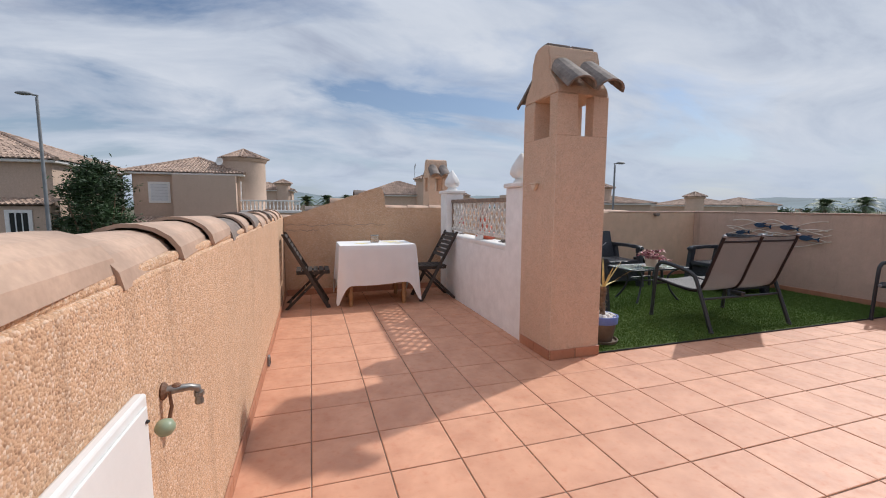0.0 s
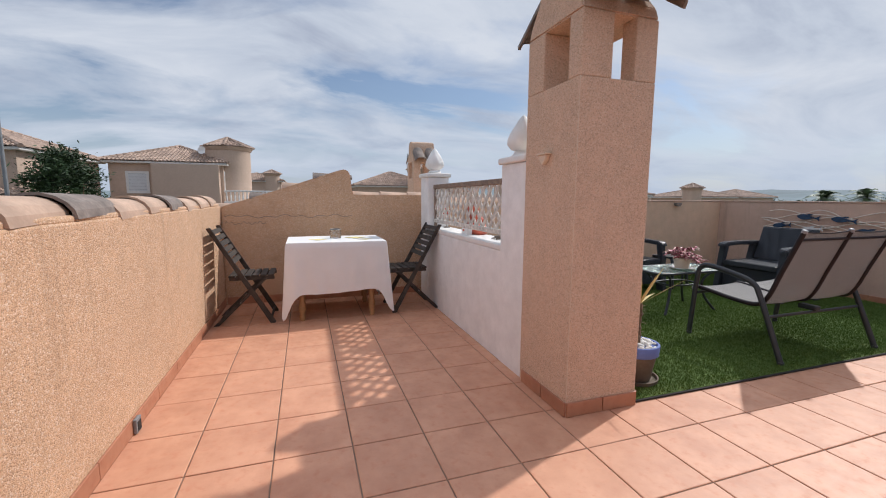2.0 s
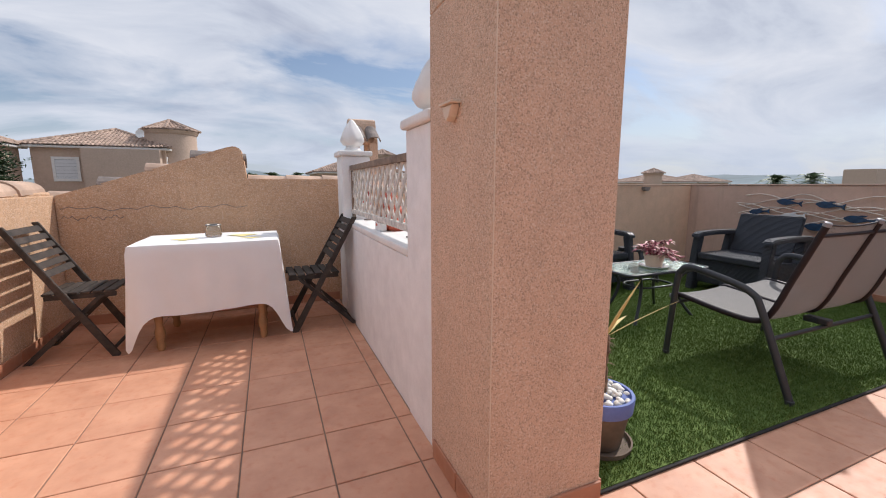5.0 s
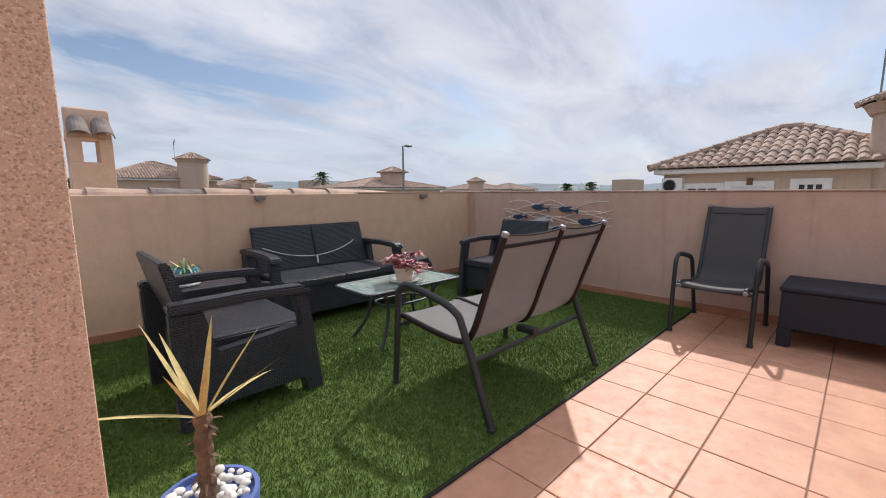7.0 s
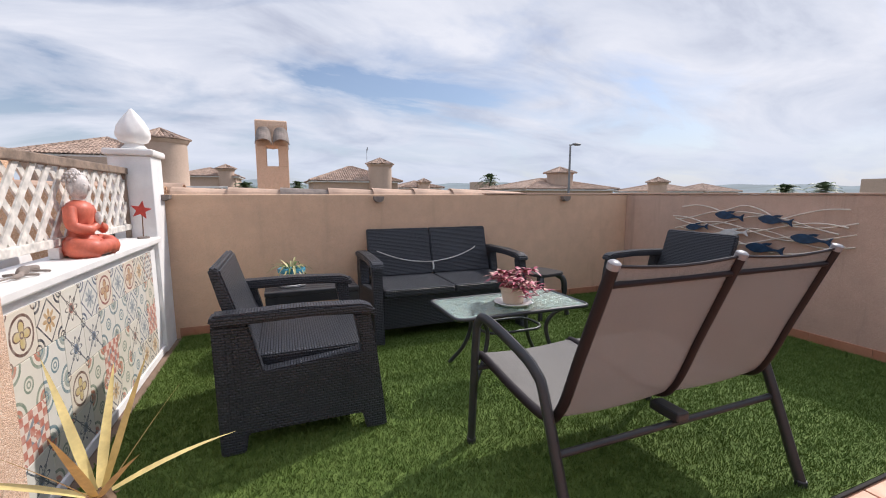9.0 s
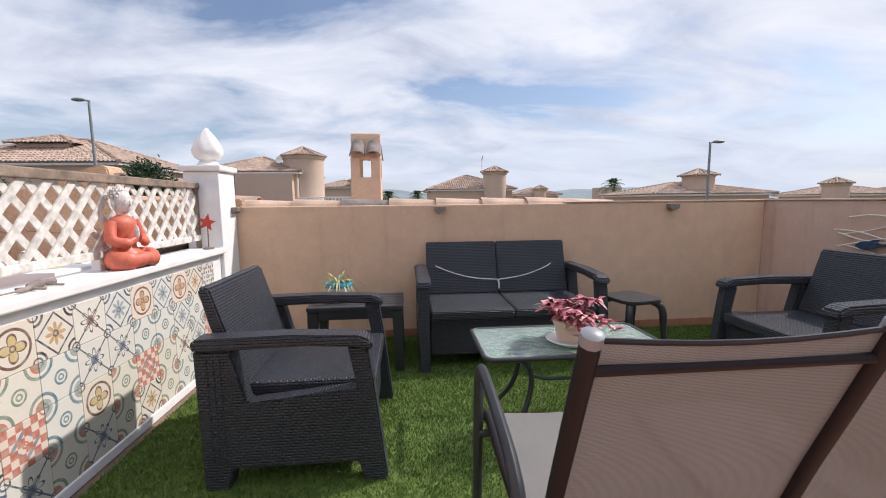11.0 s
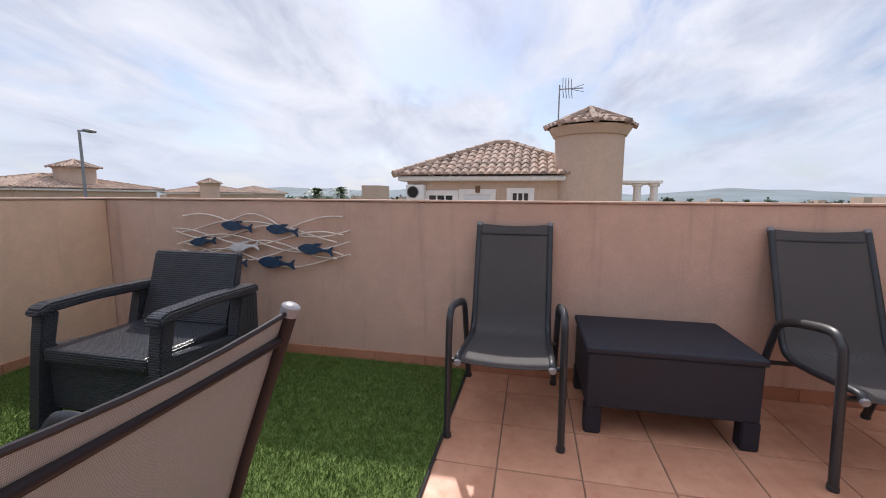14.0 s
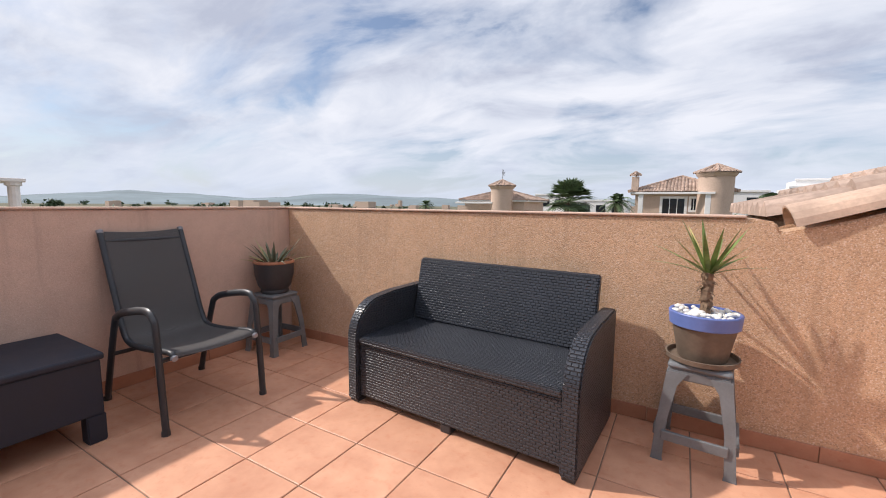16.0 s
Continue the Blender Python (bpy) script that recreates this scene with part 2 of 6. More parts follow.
STUCCO = (0.63, 0.40, 0.245)
M = dict(
    stucco=roughcast("stucco_walls", STUCCO, 0.85, 0.4, 200.0),
    smooth_stucco=roughcast("smoother_stucco_walls", (0.61, 0.42, 0.325), 0.3, 0.45),
    # north wall only: paler and yellower than the east wall's render
    paler_stucco=roughcast("paler_stucco_walls", (0.73, 0.495, 0.335), 0.35, 0.25),
    chimney=roughcast("stucco_chimney", (0.69, 0.475, 0.335), 1.0, 0.12),
    far_wall=roughcast("stucco_far_houses", (0.57, 0.425, 0.33), 0.3, 0.25),
    white=roughcast("white_paint_masonry", (0.84, 0.83, 0.82), 0.12, 0.07),
    plaster=plain("smooth_white_plaster", (0.82, 0.80, 0.77), 0.6, 0.07, 8, 90, 0.3),
    grout=plain("cement_grout", (0.26, 0.18, 0.13), 0.9, 0.3, 4, 200, 0.5),
    tile=floor_tile("terracotta_floor_tile", (0.66, 0.315, 0.19)),
    skirting=floor_tile("terracotta_skirting", (0.46, 0.20, 0.115)),
    roof=plain("clay_roof_tile", (0.43, 0.31, 0.24), 0.85, 0.45, 2.2, 30, 0.4, vary=0.0),
    coping=plain("clay_coping_tile", (0.54, 0.375, 0.275), 0.8, 0.3, 5, 60, 0.4, vary=0.35),
    old_tile=plain("weathered_tile", (0.23, 0.19, 0.165), 0.85, 0.45, 9, 60, 0.5),
    frame=plain("charcoal_painted_metal", (0.032, 0.034, 0.039), 0.42, 0.2, 9, 120, 0.08),
    cap=plain("grey_plastic_cap", (0.25, 0.25, 0.265), 0.4, 0.1),
    brown_rail=plain("dark_brown_metal", (0.020, 0.014, 0.016), 0.5, 0.2, 9, 120, 0.08, Specular_IOR_Level=0.25),
    rattan=wicker("anthracite_woven_resin", (0.042, 0.046, 0.057), 0.024, 0.0118, 0.9),
    rattan_sofa=wicker("charcoal_coarse_woven_resin", (0.033, 0.037, 0.047), 0.030, 0.0155),
    resin=plain("dark_blue_grey_resin", (0.011, 0.014, 0.026), 0.62, 0.2, 6, 150, 0.2),
    grey_plastic=plain("grey_moulded_plastic", (0.17, 0.175, 0.18), 0.5, 0.2, 7, 90, 0.1),
    black_plastic=plain("black_moulded_plastic", (0.035, 0.036, 0.04), 0.42, 0.2, 7, 90, 0.1),
    cloth=plain("white_cotton_cloth", (0.80, 0.79, 0.78), 0.9, 0.04, 4, 300, 0.3),
    teak=plain("weathered_dark_wood", (0.055, 0.042, 0.034), 0.75, 0.6, 14, 60, 0.5),
    pine=plain("turned_pine_leg", (0.40, 0.22, 0.10), 0.5, 0.25, 9, 60, 0.1),
    lattice=plain("flaking_white_painted_wood", (0.70, 0.66, 0.60), 0.8, 0.35, 30, 120, 0.5),
    old_wood=plain("bare_weathered_wood", (0.27, 0.20, 0.15), 0.85, 0.4, 16, 90, 0.5),
    steel=plain("dull_metal", (0.30, 0.29, 0.27), 0.42, 0.3, 30, 90, 0.2, 0.9),
    rust=plain("rusty_brown_pipe", (0.18, 0.09, 0.05), 0.7, 0.4, 30, 90, 0.4),
    white_plastic=plain("white_plastic", (0.78, 0.78, 0.76), 0.35, 0.04),
    green_plastic=plain("pale_green_plastic", (0.30, 0.36, 0.24), 0.4, 0.12),
    blue=plain("blue_paint", (0.13, 0.19, 0.46), 0.5, 0.15),
    clay_pot=plain("grey_brown_clay", (0.17, 0.125, 0.09), 0.8, 0.3, 8, 60, 0.3),
    terracotta=plain("terracotta_rim", (0.45, 0.19, 0.10), 0.7, 0.2),
    charcoal_pot=plain("charcoal_plastic_pot", (0.045, 0.042, 0.045), 0.5, 0.2),
    cream=plain("cream_ceramic", (0.72, 0.57, 0.43), 0.4, 0.08),
    ceramic=plain("white_glazed_ceramic", (0.80, 0.80, 0.80), 0.2, 0.04),
    stone=plain("white_pebbles", (0.82, 0.79, 0.73), 0.6, 0.15, 30, 120, 0.2),
    yellow_leaf=plain("yellowed_leaf", (0.62, 0.50, 0.20), 0.6, 0.3, 12, 90, 0.2),
    green_leaf=plain("striped_green_leaf", (0.16, 0.24, 0.06), 0.5, 0.4, 12, 90, 0.2),
    aloe=plain("grey_green_succulent", (0.17, 0.20, 0.13), 0.5, 0.4, 14, 90, 0.2),
    spider=plain("pale_green_leaf", (0.46, 0.43, 0.19), 0.55, 0.4, 14, 90, 0.2),
    pink_leaf=plain("pink_leaf", (0.42, 0.09, 0.13), 0.5, 0.5, 40, 120, 0.2),
    cream_leaf=plain("pale_pink_leaf", (0.62, 0.36, 0.30), 0.5, 0.4, 40, 120, 0.2),
    bark=plain("fibrous_trunk", (0.20, 0.13, 0.08), 0.9, 0.5, 30, 90, 0.8),
    fish=plain("dark_blue_painted_wood", (0.02, 0.055, 0.115), 0.5, 0.4, 30, 120, 0.2),
    fish_white=plain("white_painted_wood", (0.72, 0.72, 0.70), 0.6, 0.15, 30, 120, 0.2),
    wire=plain("cream_wire", (0.78, 0.70, 0.60), 0.5, 0.2),
    red=plain("red_tin", (0.52, 0.05, 0.035), 0.45, 0.3, 30, 90, 0.2),
    statue_red=plain("coral_painted_resin", (0.62, 0.15, 0.09), 0.45, 0.2, 20, 90, 0.1),
    statue_white=plain("whitewashed_resin", (0.70, 0.64, 0.60), 0.55, 0.3, 40, 120, 0.2),
    rope=plain("white_cord", (0.75, 0.74, 0.70), 0.8, 0.1, 60, 300, 0.3),
    paper=plain("yellow_printed_patch", (0.78, 0.68, 0.30), 0.9, 0.15),
    dark=plain("dark_opening", (0.025, 0.022, 0.02), 0.9, 0.2),
    shutter=plain("white_roller_shutter", (0.72, 0.73, 0.74), 0.5, 0.05),
    window=plain("dark_window_glass", (0.02, 0.025, 0.03), 0.08, 0.1, bump=0.0),
    leaf=plain("tree_foliage", (0.035, 0.07, 0.02), 0.6, 0.5, 0.8, 5, 0.1),
    palm=plain("palm_foliage", (0.11, 0.16, 0.07), 0.55, 0.5, 1.5, 6, 0.1),
    trunk=plain("palm_trunk", (0.16, 0.12, 0.085), 0.9, 0.4, 6, 30, 0.6),
    lamp=plain("galvanised_pole", (0.24, 0.25, 0.26), 0.5, 0.15, 3, 60, 0.1),
    scrub=plain("dry_scrub_land", (0.13, 0.12, 0.065), 0.95, 0.5, 0.02, 0.3, 0.3),
    # distance haze is put into this bluish-grey base colour
    hills=plain("hazed_far_hills", (0.19, 0.235, 0.25), 1.0, 0.25, 0.004, 0.03, 0.0),
    asphalt=plain("street_asphalt", (0.055, 0.054, 0.052), 0.9, 0.2, 0.8, 60, 0.3),
)


def grass_material():
    n = Nodes("artificial_turf")
    big, mid = n.noise(2.5, 5), n.noise(24.0, 4)
    col = n.mix(n.grey(mid, 0.3, 0.7), (0.075, 0.125, 0.022), (0.150, 0.215, 0.055))
    col = n.mix(n.grey(big, 0.45, 0.75, 0.0, 0.4), col, (0.13, 0.19, 0.05))
    return n.done(col, 0.8, None, 0.0, Specular_IOR_Level=0.2)


def sling_material(name, c, sheer):
    """Woven mesh fabric: fine threads, partly see-through."""
    n = Nodes(name)
    p = n.node("ShaderNodeSeparateXYZ", Vector=n.where()).node.outputs
    s1 = n.math("ABSOLUTE", n.math("SINE", n.math("MULTIPLY", p[0], 1700.0)))
    s2 = n.math("ABSOLUTE", n.math("SINE", n.math("MULTIPLY", n.math("ADD", p[2], p[1]), 1700.0)))
    weave = n.math("MULTIPLY", s1, s2)
    col = n.mix(n.grey(weave, 0.0, 0.8), shade(c, 0.55), shade(c, 1.25))
    col = n.mix(n.grey(n.noise(5.0, 4), 0.4, 0.7, 0.0, 0.3), col, shade(c, 0.7))
    n.done(col, 0.6, n.bump(weave, 0.35, 0.001))
    hole = n.node("ShaderNodeBsdfTransparent", Color=(1, 1, 1, 1))
    mixed = n.t.nodes.new("ShaderNodeMixShader")
    mixed.inputs[0].default_value = sheer
    thread_mix = n.t.nodes.new("ShaderNodeMixShader")
    thread_mix.inputs[0].default_value = 0.3
    n.t.links.new(n.b.outputs[0], thread_mix.inputs[1])
    n.t.links.new(n.node("ShaderNodeBsdfTranslucent", Color=col), thread_mix.inputs[2])
    n.t.links.new(thread_mix.outputs[0], mixed.inputs[1])
    n.t.links.new(hole, mixed.inputs[2])
    n.t.links.new(mixed.outputs[0], n.t.nodes["Material Output"].inputs[0])
    return n.m


def glass_material(name, c, rough, ripple):
    n = Nodes(name)
    h = n.noise(26.0, 2, 0.5)
    return n.done(c, rough, n.bump(h, ripple, 0.01) if ripple else None, 0.0, Transmission_Weight=0.86 if ripple else 1.0, IOR=1.45)


M["grass"] = grass_material()
M["sling"] = sling_material("grey_beige_mesh_fabric", (0.33, 0.31, 0.295), 0.22)
M["sling_dark"] = sling_material("dark_grey_mesh_fabric", (0.125, 0.115, 0.11), 0.05)
M["table_glass"] = glass_material("rippled_greenish_glass", (0.74, 0.90, 0.86), 0.12, 0.7)
M["jar_glass"] = glass_material("clear_jar_glass", (0.93, 0.96, 0.95), 0.03, 0.0)
MOTIFS = [motif("patterned_tile_%s" % w, g, l, a, k) for w, k, g, l, a in [
    ("ochre_diamond", 0, (0.72, 0.66, 0.56), (0.06, 0.065, 0.08), (0.52, 0.33, 0.15)),
    ("red_wheel", 1, (0.74, 0.66, 0.55), (0.24, 0.07, 0.055), (0.50, 0.32, 0.17)),
    ("green_scroll", 2, (0.72, 0.67, 0.57), (0.22, 0.27, 0.20), (0.50, 0.20, 0.13)),
    ("coral_check", 3, (0.74, 0.62, 0.53), (0.50, 0.17, 0.12), (0.20, 0.24, 0.28)),
    ("blue_leaf", 4, (0.70, 0.67, 0.60), (0.05, 0.07, 0.10), (0.14, 0.22, 0.33)),
    ("grey_net", 5, (0.70, 0.68, 0.62), (0.10, 0.12, 0.15), (0.45, 0.24, 0.14)),
    ("navy_diamond", 0, (0.70, 0.68, 0.62), (0.07, 0.10, 0.16), (0.30, 0.34, 0.36)),
    ("brown_wheel", 1, (0.72, 0.65, 0.54), (0.16, 0.09, 0.07), (0.56, 0.44, 0.20)),
    ("teal_scroll", 2, (0.72, 0.69, 0.62), (0.13, 0.22, 0.25), (0.35, 0.38, 0.33)),
    ("black_leaf", 4, (0.73, 0.69, 0.60), (0.05, 0.045, 0.045), (0.42, 0.16, 0.11))]]



# ---- mesh helpers ----
def part(name, bm, material, parent=None, label="", smooth=None):
    """Links a bmesh as one mesh object, under a thing or a part."""
    me = bpy.data.meshes.new(name)
    bm.normal_update()
    bm.to_mesh(me)
    bm.free()
    for m in material if isinstance(material, (list, tuple)) else [material]:
        me.materials.append(m)
    if smooth is not None:
        me.shade_smooth()
        me.set_sharp_from_angle(angle=radians(smooth))
    ob = new(name, me)
    ob.parent = parent
    if label:
        ob["label"] = label
    return ob


def thing(name, m, label, category, group="", kind=""):
    ob = new(name)
    ob.matrix_world = m
    return tagged(ob, label, category, group, kind)


def place(ob, m):
    ob.matrix_basis = m
    return ob


def add_box(bm, lo, hi, bevel=0.0, m=None, segments=2):
    """An upright box between two corners, its edges rounded."""
    c = [(a + b) / 2 for a, b in zip(lo, hi)]
    s = [abs(b - a) for a, b in zip(lo, hi)]
    mm = Matrix.Translation(c) @ Matrix.Diagonal((*s, 1))
    vs = bmesh.ops.create_cube(bm, size=1.0, matrix=mm)["verts"]
    if bevel:
        es = {e for v in vs for e in v.link_edges}
        got = bmesh.ops.bevel(bm, geom=list(es), offset=bevel, segments=segments, affect="EDGES", profile=0.5)
        vs = list({v for f in got["faces"] for v in f.verts} | {v for v in vs if v.is_valid})
    if m is not None:
        bmesh.ops.transform(bm, matrix=m, verts=vs)
    return vs


def new_box(lo, hi, bevel=0.0):
    bm = bmesh.new()
    add_box(bm, lo, hi, bevel)
    return bm


def add_tube(bm, points, radius, sides=8, flat=1.0, closed=False, caps=True):
    """A tube along points; radius may be one number or one for each point; flat squeezes it."""
    pts = [Vector(p) for p in points]
    n = len(pts)
    rs = radius if isinstance(radius, (list, tuple)) else [radius] * n
    rings, ref = [], None
    for i, p in enumerate(pts):
        a = pts[(i - 1) % n] if (i or closed) else p
        b = pts[(i + 1) % n] if (i < n - 1 or closed) else p
        d = (b - a).normalized()
        if ref is None:
            ref = Vector((0, 0, 1)) if abs(d.z) < 0.9 else Vector((1, 0, 0))
        side = d.cross(ref)
        if side.length < 1e-4:
            side = d.orthogonal()
        side.normalize()
        ref = side.cross(d).normalized()
        rings.append([bm.verts.new(p + rs[i] * (math.cos(k * math.tau / sides) * side * flat + math.sin(k * math.tau / sides) * ref)) for k in range(sides)])
    for i in range(n if closed else n - 1):
        r, q = rings[i], rings[(i + 1) % n]
        for k in range(sides):
            bm.faces.new((r[k], r[(k + 1) % sides], q[(k + 1) % sides], q[k]))
    if caps and not closed:
        bm.faces.new(rings[0][::-1]), bm.faces.new(rings[-1])
    return [v for r in rings for v in r]


def curve_through(points, steps=6):
    """A smooth line through points."""
    p = [Vector(q) for q in points]
    p = [2 * p[0] - p[1]] + p + [2 * p[-1] - p[-2]]
    res = []
    for i in range(1, len(p) - 2):
        a, b, c, d = p[i - 1:i + 3]
        for k in range(steps):
            t = k / steps
            res.append(0.5 * ((2 * b) + (c - a) * t + (2 * a - 5 * b + 4 * c - d) * t * t + (3 * b - a - 3 * c + d) * t ** 3))
    return res + [p[-2]]


def add_lathe(bm, profile, sides=20, at=(0, 0, 0), wobble=None):
    """Turns (radius, height) pairs round the upright axis."""
    rings = []
    for r, z in profile:
        ring = []
        for k in range(sides):
            a = k * math.tau / sides
            rr = r * (wobble(a, z) if wobble else 1.0)
            ring.append(bm.verts.new((at[0] + rr * math.cos(a), at[1] + rr * math.sin(a), at[2] + z)))
        rings.append(ring)
    for r, q in zip(rings, rings[1:]):
        for k in range(sides):
            bm.faces.new((r[k], r[(k + 1) % sides], q[(k + 1) % sides], q[k]))
    bm.faces.new(rings[0][::-1]), bm.faces.new(rings[-1])


def lathe(profile, sides=20, at=(0, 0, 0), wobble=None):
    bm = bmesh.new()
    add_lathe(bm, profile, sides, at, wobble)
    return bm


def add_prism(bm, outline, axis, lo, hi):
    """Pushes a flat outline along an axis ('x': outline is (y, z); 'y': (x, z); 'z': (x, y))."""
    def at(p, h):
        return {"x": (h, p[0], p[1]), "y": (p[0], h, p[1]), "z": (p[0], p[1], h)}[axis]
    a, b = [bm.verts.new(at(p, lo)) for p in outline], [bm.verts.new(at(p, hi)) for p in outline]
    n = len(outline)
    fs = [bm.faces.new(a), bm.faces.new(b[::-1])]
    fs += [bm.faces.new((a[k], b[k], b[(k + 1) % n], a[(k + 1) % n])) for k in range(n)]
    bmesh.ops.recalc_face_normals(bm, faces=fs)
    return a + b


def prism(outline, axis, lo, hi, bevel=0.0):
    bm = bmesh.new()
    add_prism(bm, outline, axis, lo, hi)
    if bevel:
        bmesh.ops.bevel(bm, geom=bm.edges[:], offset=bevel, segments=2, affect="EDGES")
    return bm


def tube(points, radius, sides=8, flat=1.0, closed=False):
    bm = bmesh.new()
    add_tube(bm, points, radius, sides, flat, closed)
    return bm


def add_sheet(bm, rows, thick=0.0, closed=False):
    """A grid of points as a surface, with a thickness along its normals."""
    g = [[bm.verts.new(p) for p in r] for r in rows]
    fs = []
    for a, b in zip(g, g[1:]):
        m = len(a)
        for k in range(m if closed else m - 1):
            fs.append(bm.faces.new((a[k], a[(k + 1) % m], b[(k + 1) % m], b[k])))
    if thick:
        bmesh.ops.recalc_face_normals(bm, faces=fs)
        bmesh.ops.solidify(bm, geom=fs, thickness=thick)


def sheet(rows, thick=0.0, closed=False):
    bm = bmesh.new()
    add_sheet(bm, rows, thick, closed)
    return bm


def barrel(length, r0, r1, thick=0.014, seg=9):
    """A half-round clay tile along +y, tapering, open below."""
    bm = bmesh.new()
    out, inn = [], []
    for y, r in ((0, r0), (length, r1)):
        out.append([bm.verts.new((-r * math.cos(math.pi * k / seg), y, r * 0.78 * math.sin(math.pi * k / seg))) for k in range(seg + 1)])
        q = r - thick
        inn.append([bm.verts.new((-q * math.cos(math.pi * k / seg), y, q * 0.78 * math.sin(math.pi * k / seg))) for k in range(seg + 1)])
    for k in range(seg):
        bm.faces.new((out[0][k], out[0][k + 1], out[1][k + 1], out[1][k]))
        bm.faces.new((inn[0][k + 1], inn[0][k], inn[1][k], inn[1][k + 1]))
        for e, flip in ((0, False), (1, True)):
            f = (out[e][k], inn[e][k], inn[e][k + 1], out[e][k + 1])
            bm.faces.new(f[::-1] if flip else f)
    for k in (0, seg):
        bm.faces.new((out[0][k], out[1][k], inn[1][k], inn[0][k]))
    bmesh.ops.recalc_face_normals(bm, faces=bm.faces[:])
    return bm


def mesh_of(bm, name, material):
    ob = part(name, bm, material)
    me = ob.data
    bpy.data.objects.remove(ob)
    return me


def piece(name, me, parent, m, label=""):
    ob = new(name, me)
    ob.parent = parent
    ob.matrix_basis = m
    if label:
        ob["label"] = label
    return ob


# ---- plan ----
WEST, EAST, SOUTH, NORTH, NOOK = 0.625, 7.404, 0.232, 6.072, 6.24     # inner faces
TOP = 1.105
PART_W, PART_E = 2.72, 2.93                                          # white dividing wall
CH = (2.70, 3.15, 3.213, 3.70)                                       # chimney x0 x1 y0 y1
RUG_S = 3.235


def structure(ob, label, category):
    return tagged(ob, label, category, kind="structure")


# floor slab, level with the joints between the tiles
floor = structure(part("floor", new_box((0.3, -1.9, -0.30), (7.7, 6.6, -0.006)), M["grout"]), "terracotta tiled terrace floor with sandy joints", "floor")

# walls
w_west = structure(part("wall_west", new_box((0.40, -1.9, -0.30), (WEST, NOOK + 0.2, 1.035), 0.008), M["stucco"]), "peach roughcast parapet wall with clay coping", "wall")
w_east = structure(part("wall_east", new_box((EAST, -0.1, -0.30), (EAST + 0.2, NORTH + 0.3, TOP), 0.008), M["smooth_stucco"]), "flat-topped peach roughcast parapet wall", "wall")
w_north = structure(part("wall_north", new_box((PART_E + 0.002, NORTH, -0.30), (EAST - 0.002, NORTH + 0.2, TOP - 0.003), 0.008), M["paler_stucco"]), "peach roughcast parapet wall behind the turf", "wall")
gable = [(WEST + 0.002, -0.30), (2.93, -0.30), (2.93, 1.165), (1.96, 1.165), (1.95, 1.30), (1.93, 1.42), (1.88, 1.445), (1.80, 1.425), (1.20, 1.215), (WEST + 0.002, 1.03)]
w_nook = structure(part("wall_nook", prism(gable, "y", NOOK, NOOK + 0.2, 0.01), M["stucco"]), "stained peach roughcast wall with a sloping shoulder", "wall")
south = [(EAST - 0.002, -0.30), (EAST - 0.002, TOP - 0.002), (4.16, TOP - 0.002), (4.09, 1.09), (4.07, 1.04), (3.85, 1.10), (2.55, 1.55), (2.55, -0.30)]
w_south = structure(part("wall_south", prism(south, "y", SOUTH - 0.2, SOUTH, 0.008), M["stucco"]), "sunlit peach roughcast wall rising beside the stairs", "wall")
w_stair = structure(part("wall_stair", new_box((2.55, -1.9, -0.30), (2.75, SOUTH - 0.202, 1.55), 0.008), M["stucco"]), "peach roughcast wall beside the stairhead", "wall")
w_back = structure(part("wall_back", new_box((WEST + 0.002, -1.9, -0.30), (2.548, -1.7, 1.55), 0.008), M["stucco"]), "peach roughcast wall behind the stairhead", "wall")

# thin pale capping on the flat parapets
for nm, lo, hi in (("trim", (EAST - 0.012, -0.1, TOP + 0.001), (EAST + 0.21, NORTH + 0.3, TOP + 0.014)), ("trim", (4.2, SOUTH - 0.21, TOP), (EAST - 0.014, SOUTH + 0.010, TOP + 0.012)), ("trim", (5.6, NORTH - 0.010, TOP), (EAST - 0.014, NORTH + 0.21, TOP + 0.012))):
    structure(part(nm, new_box(lo, hi, 0.004), M["smooth_stucco"]), "thin mortar capping on the parapet", "trim")

# clay tiles along the walls
ridge = [mesh_of(barrel(0.42, 0.132, 0.108), "coping_tile", M["coping"]), mesh_of(barrel(0.42, 0.132, 0.108), "coping_tile", M["old_tile"])]
for k in range(20):
    m = pose(0.497, -1.7 + 0.395 * k, 1.034 + 0.012 * math.sin(k * 2.1), 1.6, 0, 1.5 * math.sin(k * 1.7))
    piece("coping_tile", ridge[1 if k in (11, 13, 16) else 0], w_west, m)
part("mortar_bed", new_box((0.41, -1.7, 1.03), (0.615, NOOK, 1.06), 0.01), M["stucco"], w_west)
for k in range(7):
    piece("coping_tile", ridge[1 if k in (2,) else 0], w_north, pose(2.98 + 0.385 * k, NORTH + 0.15, 1.058, 0, -1.2, -90))
piece("coping_tile", ridge[0], w_north, pose(5.66, NORTH + 0.16, 1.045, 0, 3.0, -90))
slope = math.degrees(math.atan2(1.42 - 1.03, 1.85 - WEST))
for k in range(4):
    t = 0.34 * k
    piece("coping_tile", ridge[k % 2], w_nook, pose(WEST - 0.05 + t * 0.95, NOOK + 0.13, 0.965 + t * 0.33, 0, -slope, -90))
for k in range(3):
    piece("coping_tile", ridge[0], w_nook, pose(1.97 + 0.32 * k, NOOK + 0.13, 1.105, 0, 0, -90))


